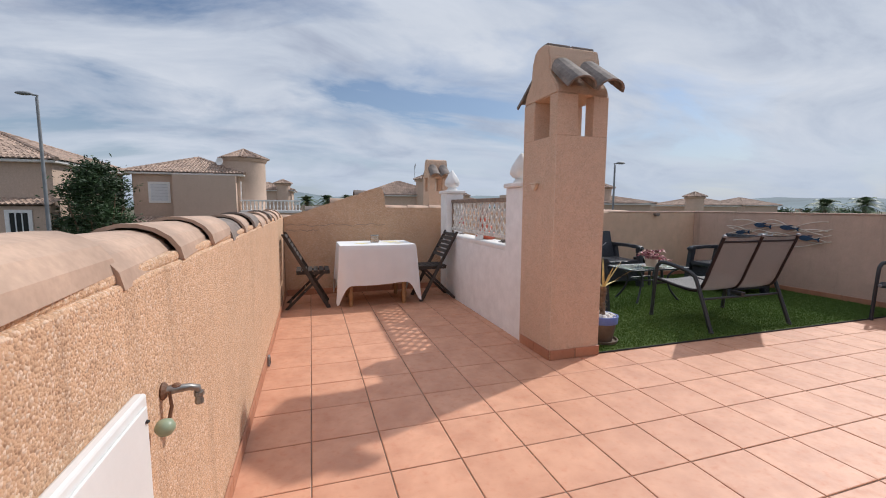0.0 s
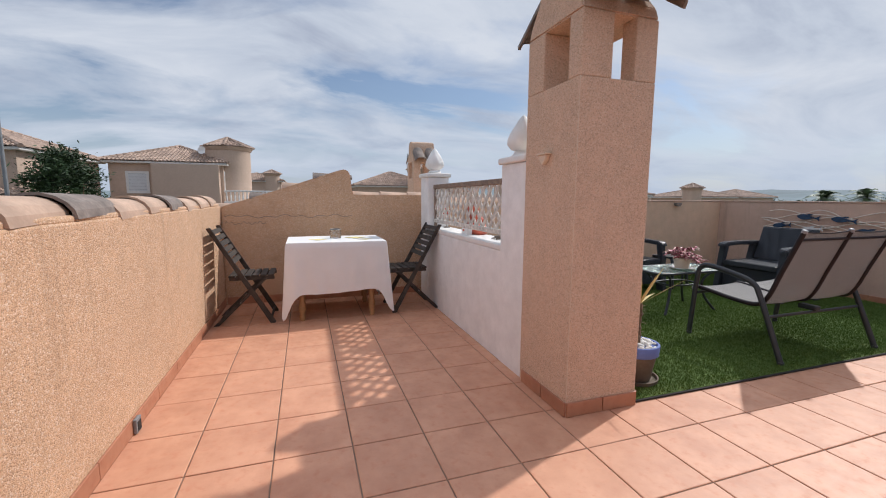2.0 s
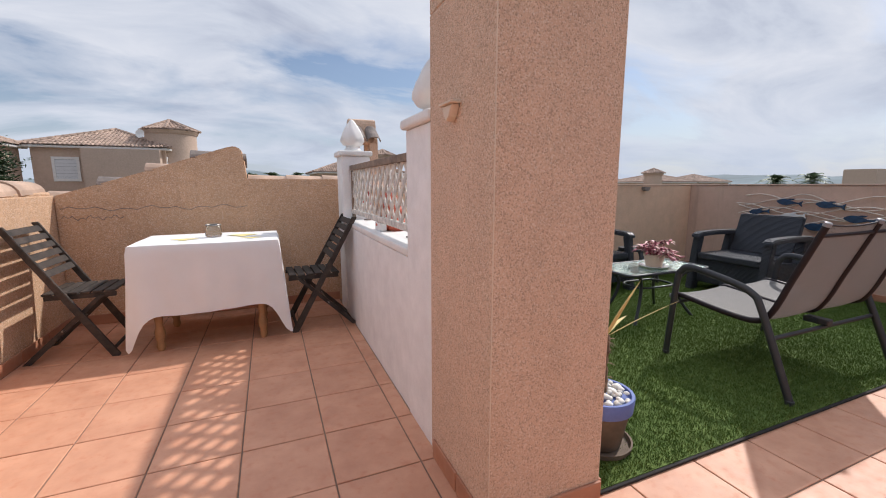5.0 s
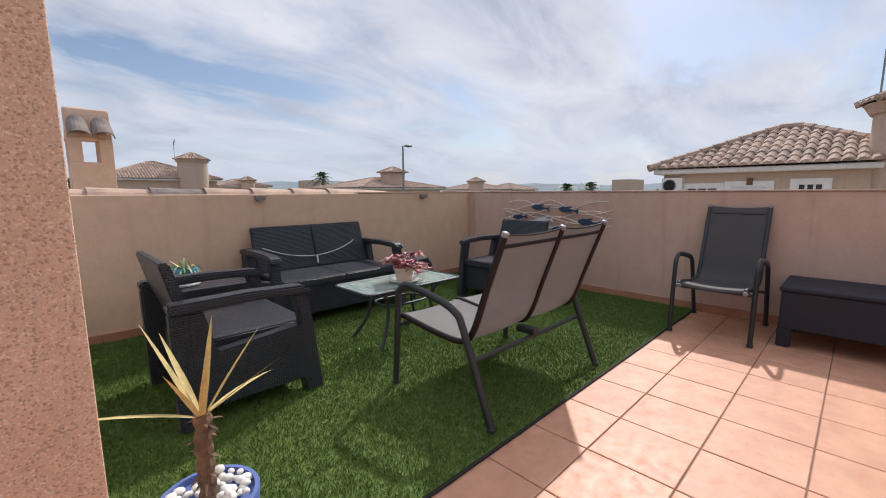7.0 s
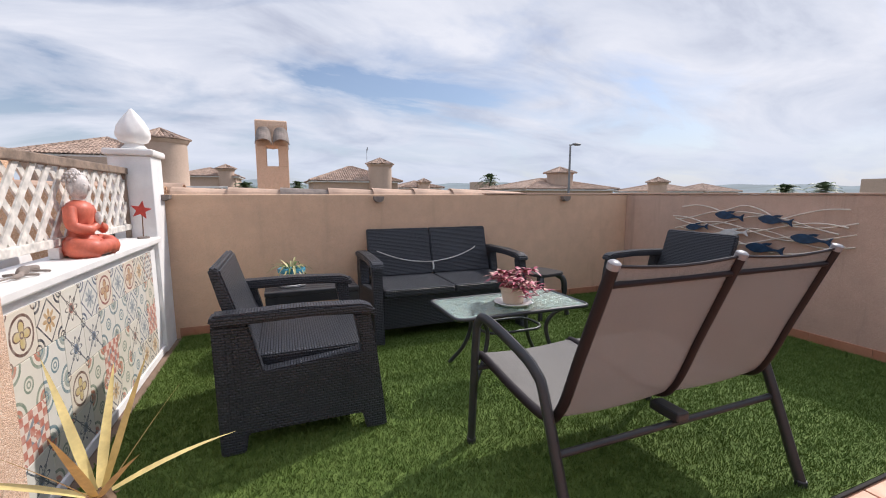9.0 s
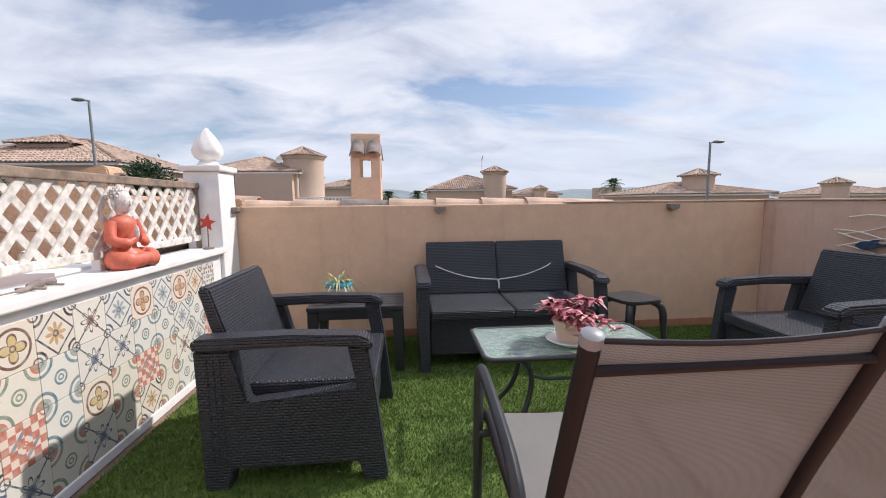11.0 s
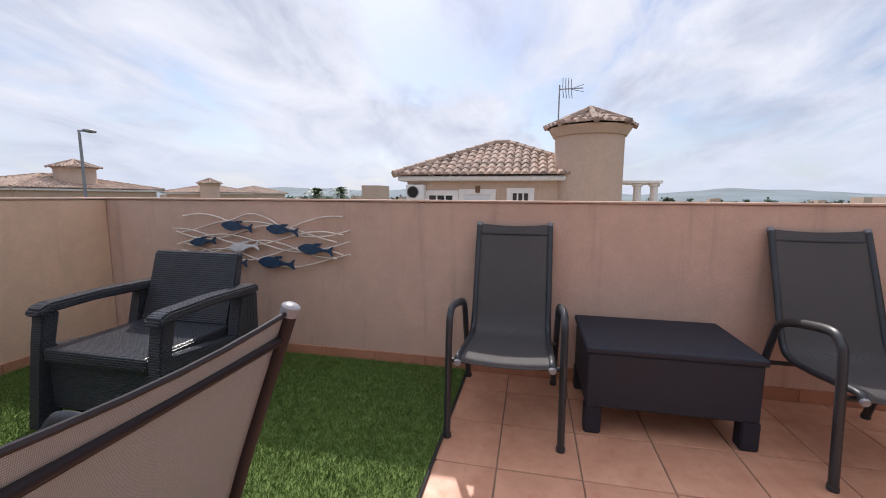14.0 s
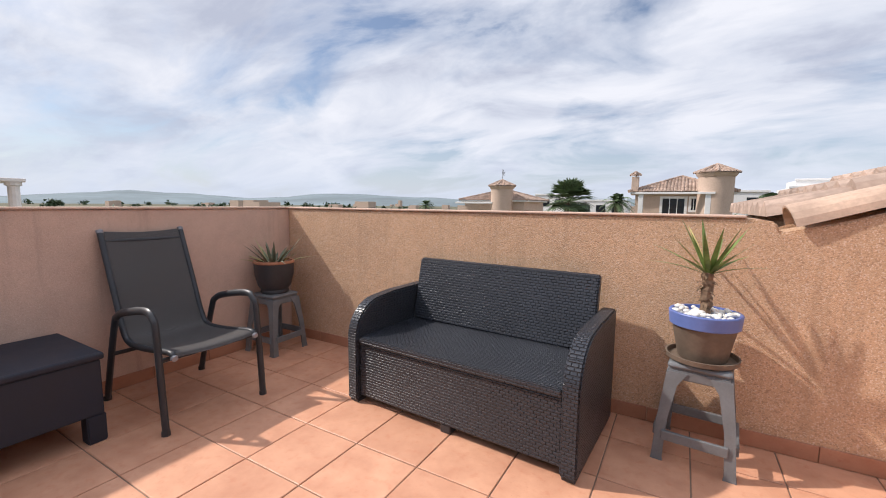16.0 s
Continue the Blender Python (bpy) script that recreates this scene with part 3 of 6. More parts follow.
# white dividing wall with two posts
divider = structure(part("wall_divider", new_box((PART_W, CH[3] - 0.02, -0.02), (PART_E, 5.80, 0.775), 0.008), M["white"]), "low white painted dividing wall with patterned tiles", "wall")
part("ledge", new_box((PART_W - 0.004, 4.04, 0.776), (PART_E + 0.045, 5.80, 0.815), 0.008), M["plaster"], divider)
part("plinth", new_box((PART_E + 0.001, CH[3] + 0.01, 0.0), (PART_E + 0.02, 5.80, 0.045), 0.004), M["white"], divider)
bud = [(0.062, 0.0), (0.075, 0.012), (0.060, 0.03), (0.050, 0.042), (0.080, 0.055), (0.097, 0.085), (0.096, 0.115), (0.084, 0.155), (0.063, 0.195), (0.038, 0.232), (0.015, 0.262), (0.003, 0.272)]


def carved(a, z):
    return 1.0 + (0.055 * math.cos(6 * a + z * 26) if z > 0.06 else 0.0)


for y0, y1, x0, x1 in ((CH[3] + 0.004, 4.04, PART_W - 0.006, PART_E + 0.02), (5.80, 6.07, PART_W - 0.006, PART_E + 0.025)):
    post = part("post", new_box((x0, y0, -0.02), (x1, y1, 1.355), 0.008), M["white"], divider)
    part("post_cap", new_box((x0 - 0.022, y0 + (0.0 if y0 < 4.5 else -0.02), 1.356), (x1 + 0.022, y1 + 0.02, 1.40), 0.012), M["plaster"], post)
    cx, cy = (x0 + x1) / 2, (y0 + y1) / 2 + (0.10 if y0 < 4.5 else 0)
    part("finial", lathe([(r * 1.02, z * 1.02) for r, z in bud], 36, (cx, cy, 1.40), carved), M["plaster"], post, "white carved bud finial", 50)

tw = 0.172
tiles = {k: mesh_of(new_box((-0.004, -tw / 2 + 0.0012, -tw / 2 + 0.0012), (0.004, tw / 2 - 0.0012, tw / 2 - 0.0012), 0.0015), "wall_tile", m) for k, m in enumerate(MOTIFS)}
order = [0, 4, 2, 5, 3, 1, 4, 0, 2, 1, 5, 3, 0, 2, 4, 1]
for i in range(11):
    for j in range(4):
        piece("wall_tile", tiles[(order[(i * 3 + j * 5) % 16] * 2 + i * j + j) % 10], divider, pose(PART_E + 0.007, 5.655 - tw * (i + 0.5), 0.045 + tw * (j + 0.5)))

# chimney with four openings and a tiled hood
cx0, cx1, cy0, cy1 = CH
chim = thing("chimney", pose(0, 0, 0), "peach roughcast chimney with openings and a clay-tiled hood", "chimney", kind="structure")
part("shaft", new_box((cx0, cy0, -0.01), (cx1, cy1, 1.715), 0.006), M["chimney"], chim)
for xa, xb in ((cx0, cx0 + 0.18), (cx1 - 0.135, cx1)):
    for ya, yb in ((cy0, cy0 + 0.10), (cy1 - 0.165, cy1)):
        part("pier", new_box((xa, ya, 1.7151), (xb, yb, 2.015), 0.006), M["chimney"], chim)
part("corner_bead", new_box((cx0 - 0.0008, cy0 - 0.0008, 0.08), (cx0 + 0.0025, cy0 + 0.0025, 1.714), 0.001), M["cream"], chim)
zh = 2.0151
head = [(cy0 - 0.0, zh), (cy1 + 0.0, zh), (cy1 - 0.02, zh + 0.06), (cy1 - 0.10, zh + 0.17), (cy1 - 0.115, zh + 0.30), (cy1 - 0.15, zh + 0.375), (cy1 - 0.20, zh + 0.40), (cy0 + 0.20, zh + 0.40), (cy0 + 0.15, zh + 0.375), (cy0 + 0.125, zh + 0.30), (cy0 + 0.11, zh + 0.17), (cy0 + 0.02, zh + 0.06)]
part("hood", prism(head, "x", cx0, cx1, 0.008), M["chimney"], chim)
hood_tile = mesh_of(barrel(0.36, 0.118, 0.10, 0.016), "hood_tile", M["old_tile"])
for x in (cx0 + 0.115, cx1 - 0.095):
    piece("hood_tile", hood_tile, chim, pose(x, cy0 - 0.125, zh + 0.005, 38, 0, 0))
    piece("hood_tile", hood_tile, chim, pose(x, cy1 + 0.125, zh + 0.005, 38, 0, 180))
for k in range(2):
    part("ridge_tile", new_box((cx0 + 0.02 + 0.215 * k, cy0 + 0.19, zh + 0.39), (cx0 + 0.225 + 0.215 * k, cy1 - 0.19, zh + 0.415), 0.008), M["old_tile"], chim)
hook = thing("wall_bracket", pose(cx0, 3.47, 1.365), "small cream bracket fixed to the chimney", "bracket")
part("cup", prism([(-0.035, 0.0), (0.04, 0.0), (0.03, -0.03), (0.01, -0.05), (-0.015, -0.035)][::-1], "x", -0.03, -0.001, 0.003), M["cream"], hook)
part("lip", new_box((-0.04, -0.045, 0.001), (-0.001, 0.05, 0.010), 0.003), M["cream"], hook)

# weathering on the nook wall
for z0, x0_, x1_ in ((0.93, 0.66, 1.95), (0.86, 0.66, 1.05)):
    pts = [(x0_ + (x1_ - x0_) * k / 24, NOOK - 0.0005, z0 + 0.012 * math.sin(k * 1.9) + 0.010 * math.sin(k * 0.7)) for k in range(25)]
    part("crack", tube(pts, 0.0028, 5), M["old_tile"], w_nook, "thin dark crack in the render")
dr = thing("drain_cover", pose(WEST + 0.012, 3.74, 0.0), "small dark drain outlet in the skirting", "drain")
part("grate", new_box((0.0, -0.03, 0.004), (0.016, 0.03, 0.075), 0.004), M["lamp"], dr)
part("gap", new_box((0.0162, -0.02, 0.012), (0.018, 0.02, 0.06)), M["dark"], dr)

# turf
rug = structure(part("turf", new_box((3.0, RUG_S, 0.0012), (EAST - 0.014, NORTH - 0.014, 0.012)), M["grass"]), "green artificial turf laid over the tiles", "turf")


def blades(seed, count, tall, keep):
    rng = np.random.default_rng(seed)
    x = rng.uniform(3.0, EAST - 0.02, count)
    y = rng.uniform(RUG_S, NORTH - 0.02, count)
    ok = keep(x, y)
    x, y = x[ok], y[ok]
    n = len(x)
    h, a = rng.uniform(0.55, 1.0, n) * tall, rng.uniform(0, math.tau, n)
    w, lean = 0.0022, rng.uniform(0.1, 0.9, n) * tall
    b = rng.uniform(0, math.tau, n)
    co = np.zeros((n, 3, 3))
    co[:, 0] = np.stack([x - w * np.cos(a), y - w * np.sin(a), np.full(n, 0.010)], 1)
    co[:, 1] = np.stack([x + w * np.cos(a), y + w * np.sin(a), np.full(n, 0.010)], 1)
    co[:, 2] = np.stack([x + lean * np.cos(b), y + lean * np.sin(b), 0.010 + h], 1)
    me = bpy.data.meshes.new("turf_blades")
    me.from_pydata(co.reshape(-1, 3).tolist(), [], np.arange(3 * n).reshape(-1, 3).tolist())
    me.materials.append(M["grass"])
    return me


grass = new("turf_blades", blades(3, 330000, 0.022, lambda x, y: (x > CH[1] + 0.01) | (y > CH[3] + 0.02)))
tagged(grass, "short curled green plastic grass blades", "turf", kind="stuff")
part("turf_edge", new_box((CH[1] + 0.02, RUG_S - 0.014, 0.001), (EAST - 0.014, RUG_S - 0.001, 0.011), 0.002), M["dark"], rug)

# fixtures on the walls
for x in (4.545, 6.53):
    sp = thing("drain_spout", pose(x, NORTH, 1.085), "short dark drain spout through the parapet", "spout", "drain spouts")
    bm = bmesh.new()
    add_prism(bm, [(-0.045, 0.0), (0.045, 0.0), (0.04, -0.03), (0.015, -0.05), (-0.015, -0.05), (-0.04, -0.03)], "y", -0.06, -0.001)
    part("channel", bm, M["old_tile"], sp)
sp = thing("drain_spout", pose(2.965, 6.01, 1.10), "short dark drain spout through the parapet", "spout", "drain spouts")
part("channel", prism([(-0.025, 0.0), (0.04, 0.0), (0.035, -0.03), (0.0, -0.045), (-0.02, -0.03)], "y", -0.04, 0.05), M["old_tile"], sp)
tap = thing("garden_tap", pose(WEST, 1.625, 0.750) @ Matrix.Scale(0.6, 4), "old brass garden tap on the roughcast wall", "tap")
part("pipe", tube([(-0.01, -0.02, 0.0), (0.03, -0.015, 0.0), (0.035, -0.015, -0.06), (0.018, -0.035, -0.16)], 0.007), M["rust"], tap)
part("body", tube([(0.0, 0, 0), (0.05, 0.0, 0.004), (0.09, 0.015, 0.0), (0.115, 0.03, -0.012), (0.12, 0.032, -0.045)], [0.02, 0.017, 0.014, 0.015, 0.013], 10), M["steel"], tap, smooth=50)
part("rose", lathe([(0.034, 0.0), (0.036, 0.006), (0.026, 0.016), (0.018, 0.02)], 12), M["rust"], tap, "rusty collar against the wall").matrix_basis = pose(0.001, 0, 0, 0, 90, 0)
part("valve", lathe([(0.016, 0.0), (0.018, 0.008), (0.012, 0.014), (0.004, 0.016)], 10, (0.05, 0.003, 0.010)), M["rust"], tap)
part("outlet", lathe([(0.016, -0.03), (0.018, -0.022), (0.014, 0.0), (0.02, 0.005), (0.02, 0.02)], 10, (0.12, 0.032, -0.05)), M["steel"], tap)
part("ball_float", lathe([(0.004, -0.03), (0.022, -0.024), (0.033, -0.006), (0.034, 0.006), (0.024, 0.024), (0.005, 0.03)], 16, (0.052, -0.155, -0.075)), M["green_plastic"], tap, "pale green plastic ball", 60)
mbox = thing("meter_box", pose(WEST, 1.25, 0.42), "white plastic service box fixed to the wall", "box")
part("case", new_box((0.001, -0.30, -0.40), (0.024, 0.22, 0.395), 0.006), M["white_plastic"], mbox)
part("lid", new_box((0.0245, -0.28, -0.38), (0.030, 0.20, 0.375), 0.002), M["white_plastic"], mbox)
part("screw", lathe([(0.006, 0.0), (0.006, 0.003), (0.003, 0.005)], 8, (0.030, 0.19, 0.345)), M["dark"], mbox)


# ---- furniture ----
def sling_seat(m, label, category, group, width, panels, fabric, rail, deep=0.35, top=(-0.42, 0.965), seat_z=0.40, arm_z=0.61):
    """Metal garden seat: two bent arm-and-leg loops, a mesh sling on rails. It faces +y."""
    t = thing("sling_bench" if panels > 1 else "sling_chair", m, label, category, group)
    h = width / 2
    for s in (-1, 1):
        loop = curve_through([(s * h, deep, 0.006), (s * h, deep - 0.035, arm_z - 0.12), (s * h, deep - 0.06, arm_z - 0.03), (s * h, deep - 0.13, arm_z), (s * h, 0.0, arm_z - 0.035), (s * h, -0.12, arm_z - 0.075), (s * h, -0.18, arm_z - 0.16), (s * h, -deep, 0.006)], 5)
        part("arm_leg", tube(loop, 0.0165, 8, 1.25), M["frame"], t, smooth=50)
        for y in (deep, -deep):
            part("foot", lathe([(0.021, 0.0), (0.021, 0.02), (0.018, 0.024)], 8, (s * h, y * 0.995, 0.0)), M["black_plastic"], t)
    line = curve_through([(deep + 0.015, seat_z - 0.015, 0), (deep - 0.03, seat_z + 0.004, 0), (0.05, seat_z - 0.028, 0), (-0.13, seat_z - 0.03, 0), (-0.205, seat_z + 0.035, 0), (-0.205 + (top[0] + 0.205) * 0.4, seat_z + 0.035 + (top[1] - seat_z - 0.035) * 0.4, 0), (-0.205 + (top[0] + 0.205) * 0.8, seat_z + 0.035 + (top[1] - seat_z - 0.035) * 0.8, 0), (top[0], top[1], 0)], 5)
    inner = width - (0.075 if panels > 1 else 0.10)
    step = inner / panels
    for k in range(panels):
        a, b = -inner / 2 + step * k + 0.012, -inner / 2 + step * (k + 1) - 0.012
        rows = [[(a + (b - a) * u / 6, p[0], p[1] - 0.012 * math.sin(math.pi * u / 6)) for u in range(7)] for p in line]
        panel = part("sling", sheet(rows, 0.004), fabric, t, smooth=60)
        hem = [(a + (b - a) * u / 6, line[-1][0], line[-1][1] - 0.012 * math.sin(math.pi * u / 6) - 0.002) for u in range(7)]
        part("hem", tube(hem, 0.0048, 6), rail, panel, "dark stitched hem", 50)
    for k in range(panels + 1):
        x = -inner / 2 + step * k
        pts = [(x, p[0], p[1]) for p in line]
        r = part("rail", tube(pts, 0.0165, 8), rail, t, smooth=50)
        d = (Vector(pts[-1]) - Vector(pts[-2])).normalized()
        e = Vector(pts[-1])
        part("end_cap", tube([e - d * 0.008, e + d * 0.010, e + d * 0.014], [0.0174, 0.0174, 0.012], 10), M["cap"], r, "pale grey end cap", 50)
        f = Vector(pts[0])
        part("end_cap", tube([f, f + Vector((0, 0.012, -0.003))], [0.018, 0.015], 10), M["cap"], r, "pale grey end cap", 50)
    for y, z in ((-0.225, 0.30), (deep - 0.05, seat_z - 0.035)):
        part("cross_bar", tube([(-h, y, z), (h, y, z)], 0.012, 8), M["frame"], t, smooth=50)
    part("cross_bar", tube([(-inner / 2, top[0] + 0.018, top[1] - 0.055), (inner / 2, top[0] + 0.018, top[1] - 0.055)], 0.010, 8), rail, t, smooth=50)
    for k in range(1, panels):
        x = -inner / 2 + step * k
        part("bracket", new_box((x - 0.03, -0.25, 0.31), (x + 0.03, -0.13, 0.345), 0.008), M["frame"], t)
    return t


sling_seat(pose(5.014, 3.665, 0.012), "two-seat bench of charcoal metal with taupe mesh sling", "bench", "", 1.045, 2, M["sling"], M["brown_rail"], 0.355, (-0.385, 0.915), 0.40, 0.60)
sling_seat(pose(6.975, 2.945, 0, 0, 0, 90), "charcoal metal chair with dark grey mesh sling", "chair", "sling chairs by the wall", 0.525, 1, M["sling_dark"], M["frame"], 0.345, (-0.395, 0.975))
sling_seat(pose(6.945, 1.372, 0, 0, 0, 88.5), "charcoal metal chair with dark grey mesh sling", "chair", "sling chairs by the wall", 0.535, 1, M["sling_dark"], M["frame"], 0.345, (-0.42, 0.975))


def resin_seat(name, m, label, category, group, width, seats):
    """Moulded rattan-look seat with broad flat arms. It faces +y; 0.68 deep."""
    t = thing(name, m, label, category, group)
    h, d = width / 2, 0.34
    part("base", new_box((-h + 0.075, -d + 0.08, 0.09), (h - 0.075, d - 0.045, 0.335), 0.012), M["rattan"], t)
    w = (width - 0.16) / seats
    for k in range(seats):
        a = -h + 0.08 + w * k
        part("seat", new_box((a + 0.002, -d + 0.12, 0.336), (a + w - 0.002, d - 0.02, 0.40), 0.014), M["rattan"], t)
        bm = bmesh.new()
        prof = [(-d + 0.155, 0.40), (-d + 0.10, 0.40), (-d + 0.02, 0.62), (-d - 0.02, 0.785), (-d + 0.0, 0.795), (-d + 0.025, 0.785), (-d + 0.075, 0.62)]
        add_prism(bm, prof, "x", a + 0.003, a + w - 0.003)
        bmesh.ops.bevel(bm, geom=bm.edges[:], offset=0.008, segments=2, affect="EDGES")
        part("backrest", bm, M["rattan"], t)
    for s in (-1, 1):
        x0, x1 = s * h, s * (h - 0.072)
        lo, hi = min(x0, x1), max(x0, x1)
        outline = [(-d - 0.012, 0.566), (-d + 0.125, 0.562), (-d + 0.175, 0.352), (d - 0.088, 0.392), (d - 0.122, 0.560), (d - 0.048, 0.566), (d - 0.025, 0.42), (d + 0.022, 0.0), (d - 0.075, 0.0), (d - 0.092, 0.085), (-d + 0.105, 0.085), (-d + 0.09, 0.0), (-d - 0.004, 0.0)]
        part("side_frame", prism(outline, "x", lo, hi, 0.007), M["rattan"], t)
        for k in range(3):
            part("strand_band", new_box((s * (h + 0.0005) - 0.002, -d + 0.02 + 0.024 * k, 0.12), (s * (h + 0.0005) + 0.002, -d + 0.036 + 0.024 * k, 0.54), 0.0015), M["rattan"], t)
        a, b = (lo - 0.012, hi + 0.012)
        top = [(d - 0.02, 0.548), (d - 0.03, 0.585), (d - 0.075, 0.607), (0.0, 0.618), (-d - 0.01, 0.612), (-d - 0.02, 0.575), (-d, 0.562), (0.05, 0.572), (d - 0.10, 0.562)]
        part("armrest", prism(top, "x", a, b, 0.010), M["rattan"], t)
        part("badge", new_box((s * (h - 0.0075), d - 0.50, 0.13), (s * (h - 0.0045), d - 0.455, 0.142)), M["cap"], t, "small pale maker's plate")
    return t


resin_seat("rattan_armchair", pose(3.815, 4.665, 0.012, 0, 0, -90), "anthracite rattan-look resin armchair on the turf", "armchair", "rattan armchairs", 0.755, 1)
resin_seat("rattan_armchair", pose(6.575, 4.80, 0.012, 0, 0, 90), "anthracite rattan-look resin armchair on the turf", "armchair", "rattan armchairs", 0.755, 1)
resin_seat("rattan_loveseat", pose(4.985, 5.665, 0.012, 0, 0, 180), "anthracite rattan-look two-seat sofa tied with cord", "sofa", "", 1.29, 2)
cord = thing("cord", pose(4.985, 5.665, 0.012), "white cord tied across the sofa backrest", "cord")
bm = bmesh.new()
for a, b in (((-0.545, 0.17, 0.635), (0.0, 0.165, 0.50)), ((0.0, 0.165, 0.50), (0.545, 0.18, 0.66))):
    pts = []
    for k in range(13):
        u = k / 12
        z = a[2] + (b[2] - a[2]) * u - 0.035 * math.sin(math.pi * u)
        pts.append((a[0] + (b[0] - a[0]) * u, 0.34 - 0.155 + (z - 0.40) * 0.36 - 0.012 + 0.02 * (z > 0.6), z))
    add_tube(bm, pts, 0.004, 6)
add_tube(bm, [(0.0, 0.205, 0.495), (0.006, 0.200, 0.46), (0.002, 0.195, 0.43)], 0.0075, 6)
part("strand", bm, M["rope"], cord)


def storage_sofa():
    t = thing("storage_sofa", pose(5.415, 0.615, 0, 0, 0, -3.4), "charcoal woven resin sofa with rounded arms", "sofa")
    h, d = 0.665, 0.33
    mt = M["rattan_sofa"]
    part("front_panel", new_box((-h + 0.076, d - 0.055, 0.045), (h - 0.076, d - 0.025, 0.350), 0.006), mt, t)
    part("rear_panel", new_box((-h + 0.076, -d + 0.01, 0.045), (h - 0.076, -d + 0.05, 0.38), 0.006), mt, t)
    part("seat_lid", new_box((-h + 0.076, -d + 0.06, 0.352), (h - 0.076, d - 0.012, 0.396), 0.012), mt, t)
    part("backrest", prism([(-d + 0.145, 0.398), (-d + 0.085, 0.398), (-d + 0.005, 0.785), (-d + 0.03, 0.795), (-d + 0.055, 0.785)], "x", -h + 0.08, h - 0.08, 0.008), mt, t)
    side = [(-d, 0.02), (-d, 0.615), (-0.02, 0.612)] + [(d - 0.22 + 0.22 * math.sin(a), 0.385 + 0.215 * math.cos(a)) for a in [math.radians(q) for q in range(0, 91, 10)]] + [(d, 0.02)]
    for s in (-1, 1):
        lo, hi = sorted((s * h, s * (h - 0.075)))
        part("arm", prism(side, "x", lo, hi, 0.008), mt, t)
        for y in (-d + 0.05, d - 0.05):
            part("foot", new_box((s * (h - 0.0375) - 0.03, y - 0.035, 0.0), (s * (h - 0.0375) + 0.03, y + 0.035, 0.0195), 0.004), M["black_plastic"], t)
    part("foot", new_box((-0.03, d - 0.09, 0.0), (0.03, d - 0.03, 0.046), 0.006), M["black_plastic"], t)


storage_sofa()


def low_box():
    t = thing("low_table", pose(7.085, 2.185, 0), "dark blue-grey resin storage table with square legs", "table")
    a, b = 0.28, 0.385
    part("top", new_box((-a, -b, 0.405), (a, b, 0.438), 0.010), M["resin"], t)
    part("body", new_box((-a + 0.012, -b + 0.012, 0.135), (a - 0.012, b - 0.012, 0.404), 0.008), M["resin"], t)
    for x in (-1, 1):
        for y in (-1, 1):
            part("leg", prism([(x * (a - 0.008), y * (b - 0.008)), (x * (a - 0.085), y * (b - 0.008)), (x * (a - 0.085), y * (b - 0.085)), (x * (a - 0.008), y * (b - 0.085))], "z", 0.0, 0.139, 0.006), M["resin"], t)


low_box()


def stool(m, material, label, group, high=0.455, top=0.125, foot=0.165):
    """Moulded plastic stool: square top, splayed channel legs, low rails."""
    t = thing("stool", m, label, "stool", group)
    part("seat", new_box((-top, -top, high - 0.028), (top, top, high), 0.016), material, t)
    part("apron", prism([(-top + 0.004, -top + 0.004), (top - 0.004, -top + 0.004), (top - 0.004, top - 0.004), (-top + 0.004, top - 0.004)], "z", high - 0.075, high - 0.027, 0.006), material, t)
    for x in (-1, 1):
        for y in (-1, 1):
            bm = bmesh.new()
            rows = []
            for z, r, w in ((0.0, foot, 0.05), (0.015, foot - 0.003, 0.044), (0.20, (foot + top) / 2 + 0.004, 0.042), (high - 0.10, top + 0.006, 0.052), (high - 0.04, top, 0.085)):
                rows.append([(x * r, y * r, z), (x * (r - w), y * r, z), (x * (r - w), y * (r - 0.012), z), (x * (r - 0.012), y * (r - 0.012), z), (x * (r - 0.012), y * (r - w), z), (x * r, y * (r - w), z)])
            g = [[bm.verts.new(p) for p in r] for r in rows]
            for p, q in zip(g, g[1:]):
                for k in range(6):
                    bm.faces.new((p[k], p[(k + 1) % 6], q[(k + 1) % 6], q[k]))
            bm.faces.new(g[0]), bm.faces.new(g[-1])
            bmesh.ops.recalc_face_normals(bm, faces=bm.faces[:])
            part("leg", bm, material, t)
    r = (foot + top) / 2 + 0.012
    for s in (-1, 1):
        part("rail", new_box((-r + 0.03, s * r - 0.008, 0.10), (r - 0.03, s * r + 0.008, 0.145), 0.004), material, t)
        part("rail", new_box((s * r - 0.008, -r + 0.03, 0.10), (s * r + 0.008, r - 0.03, 0.145), 0.004), material, t)
    return t


stool(pose(7.20, 0.545, 0, 0, 0, 2), M["grey_plastic"], "grey moulded plastic stool under a potted succulent", "plastic stools")
stool(pose(4.345, 0.44, 0, 0, 0, -5), M["grey_plastic"], "grey moulded plastic stool under a potted yucca", "plastic stools")

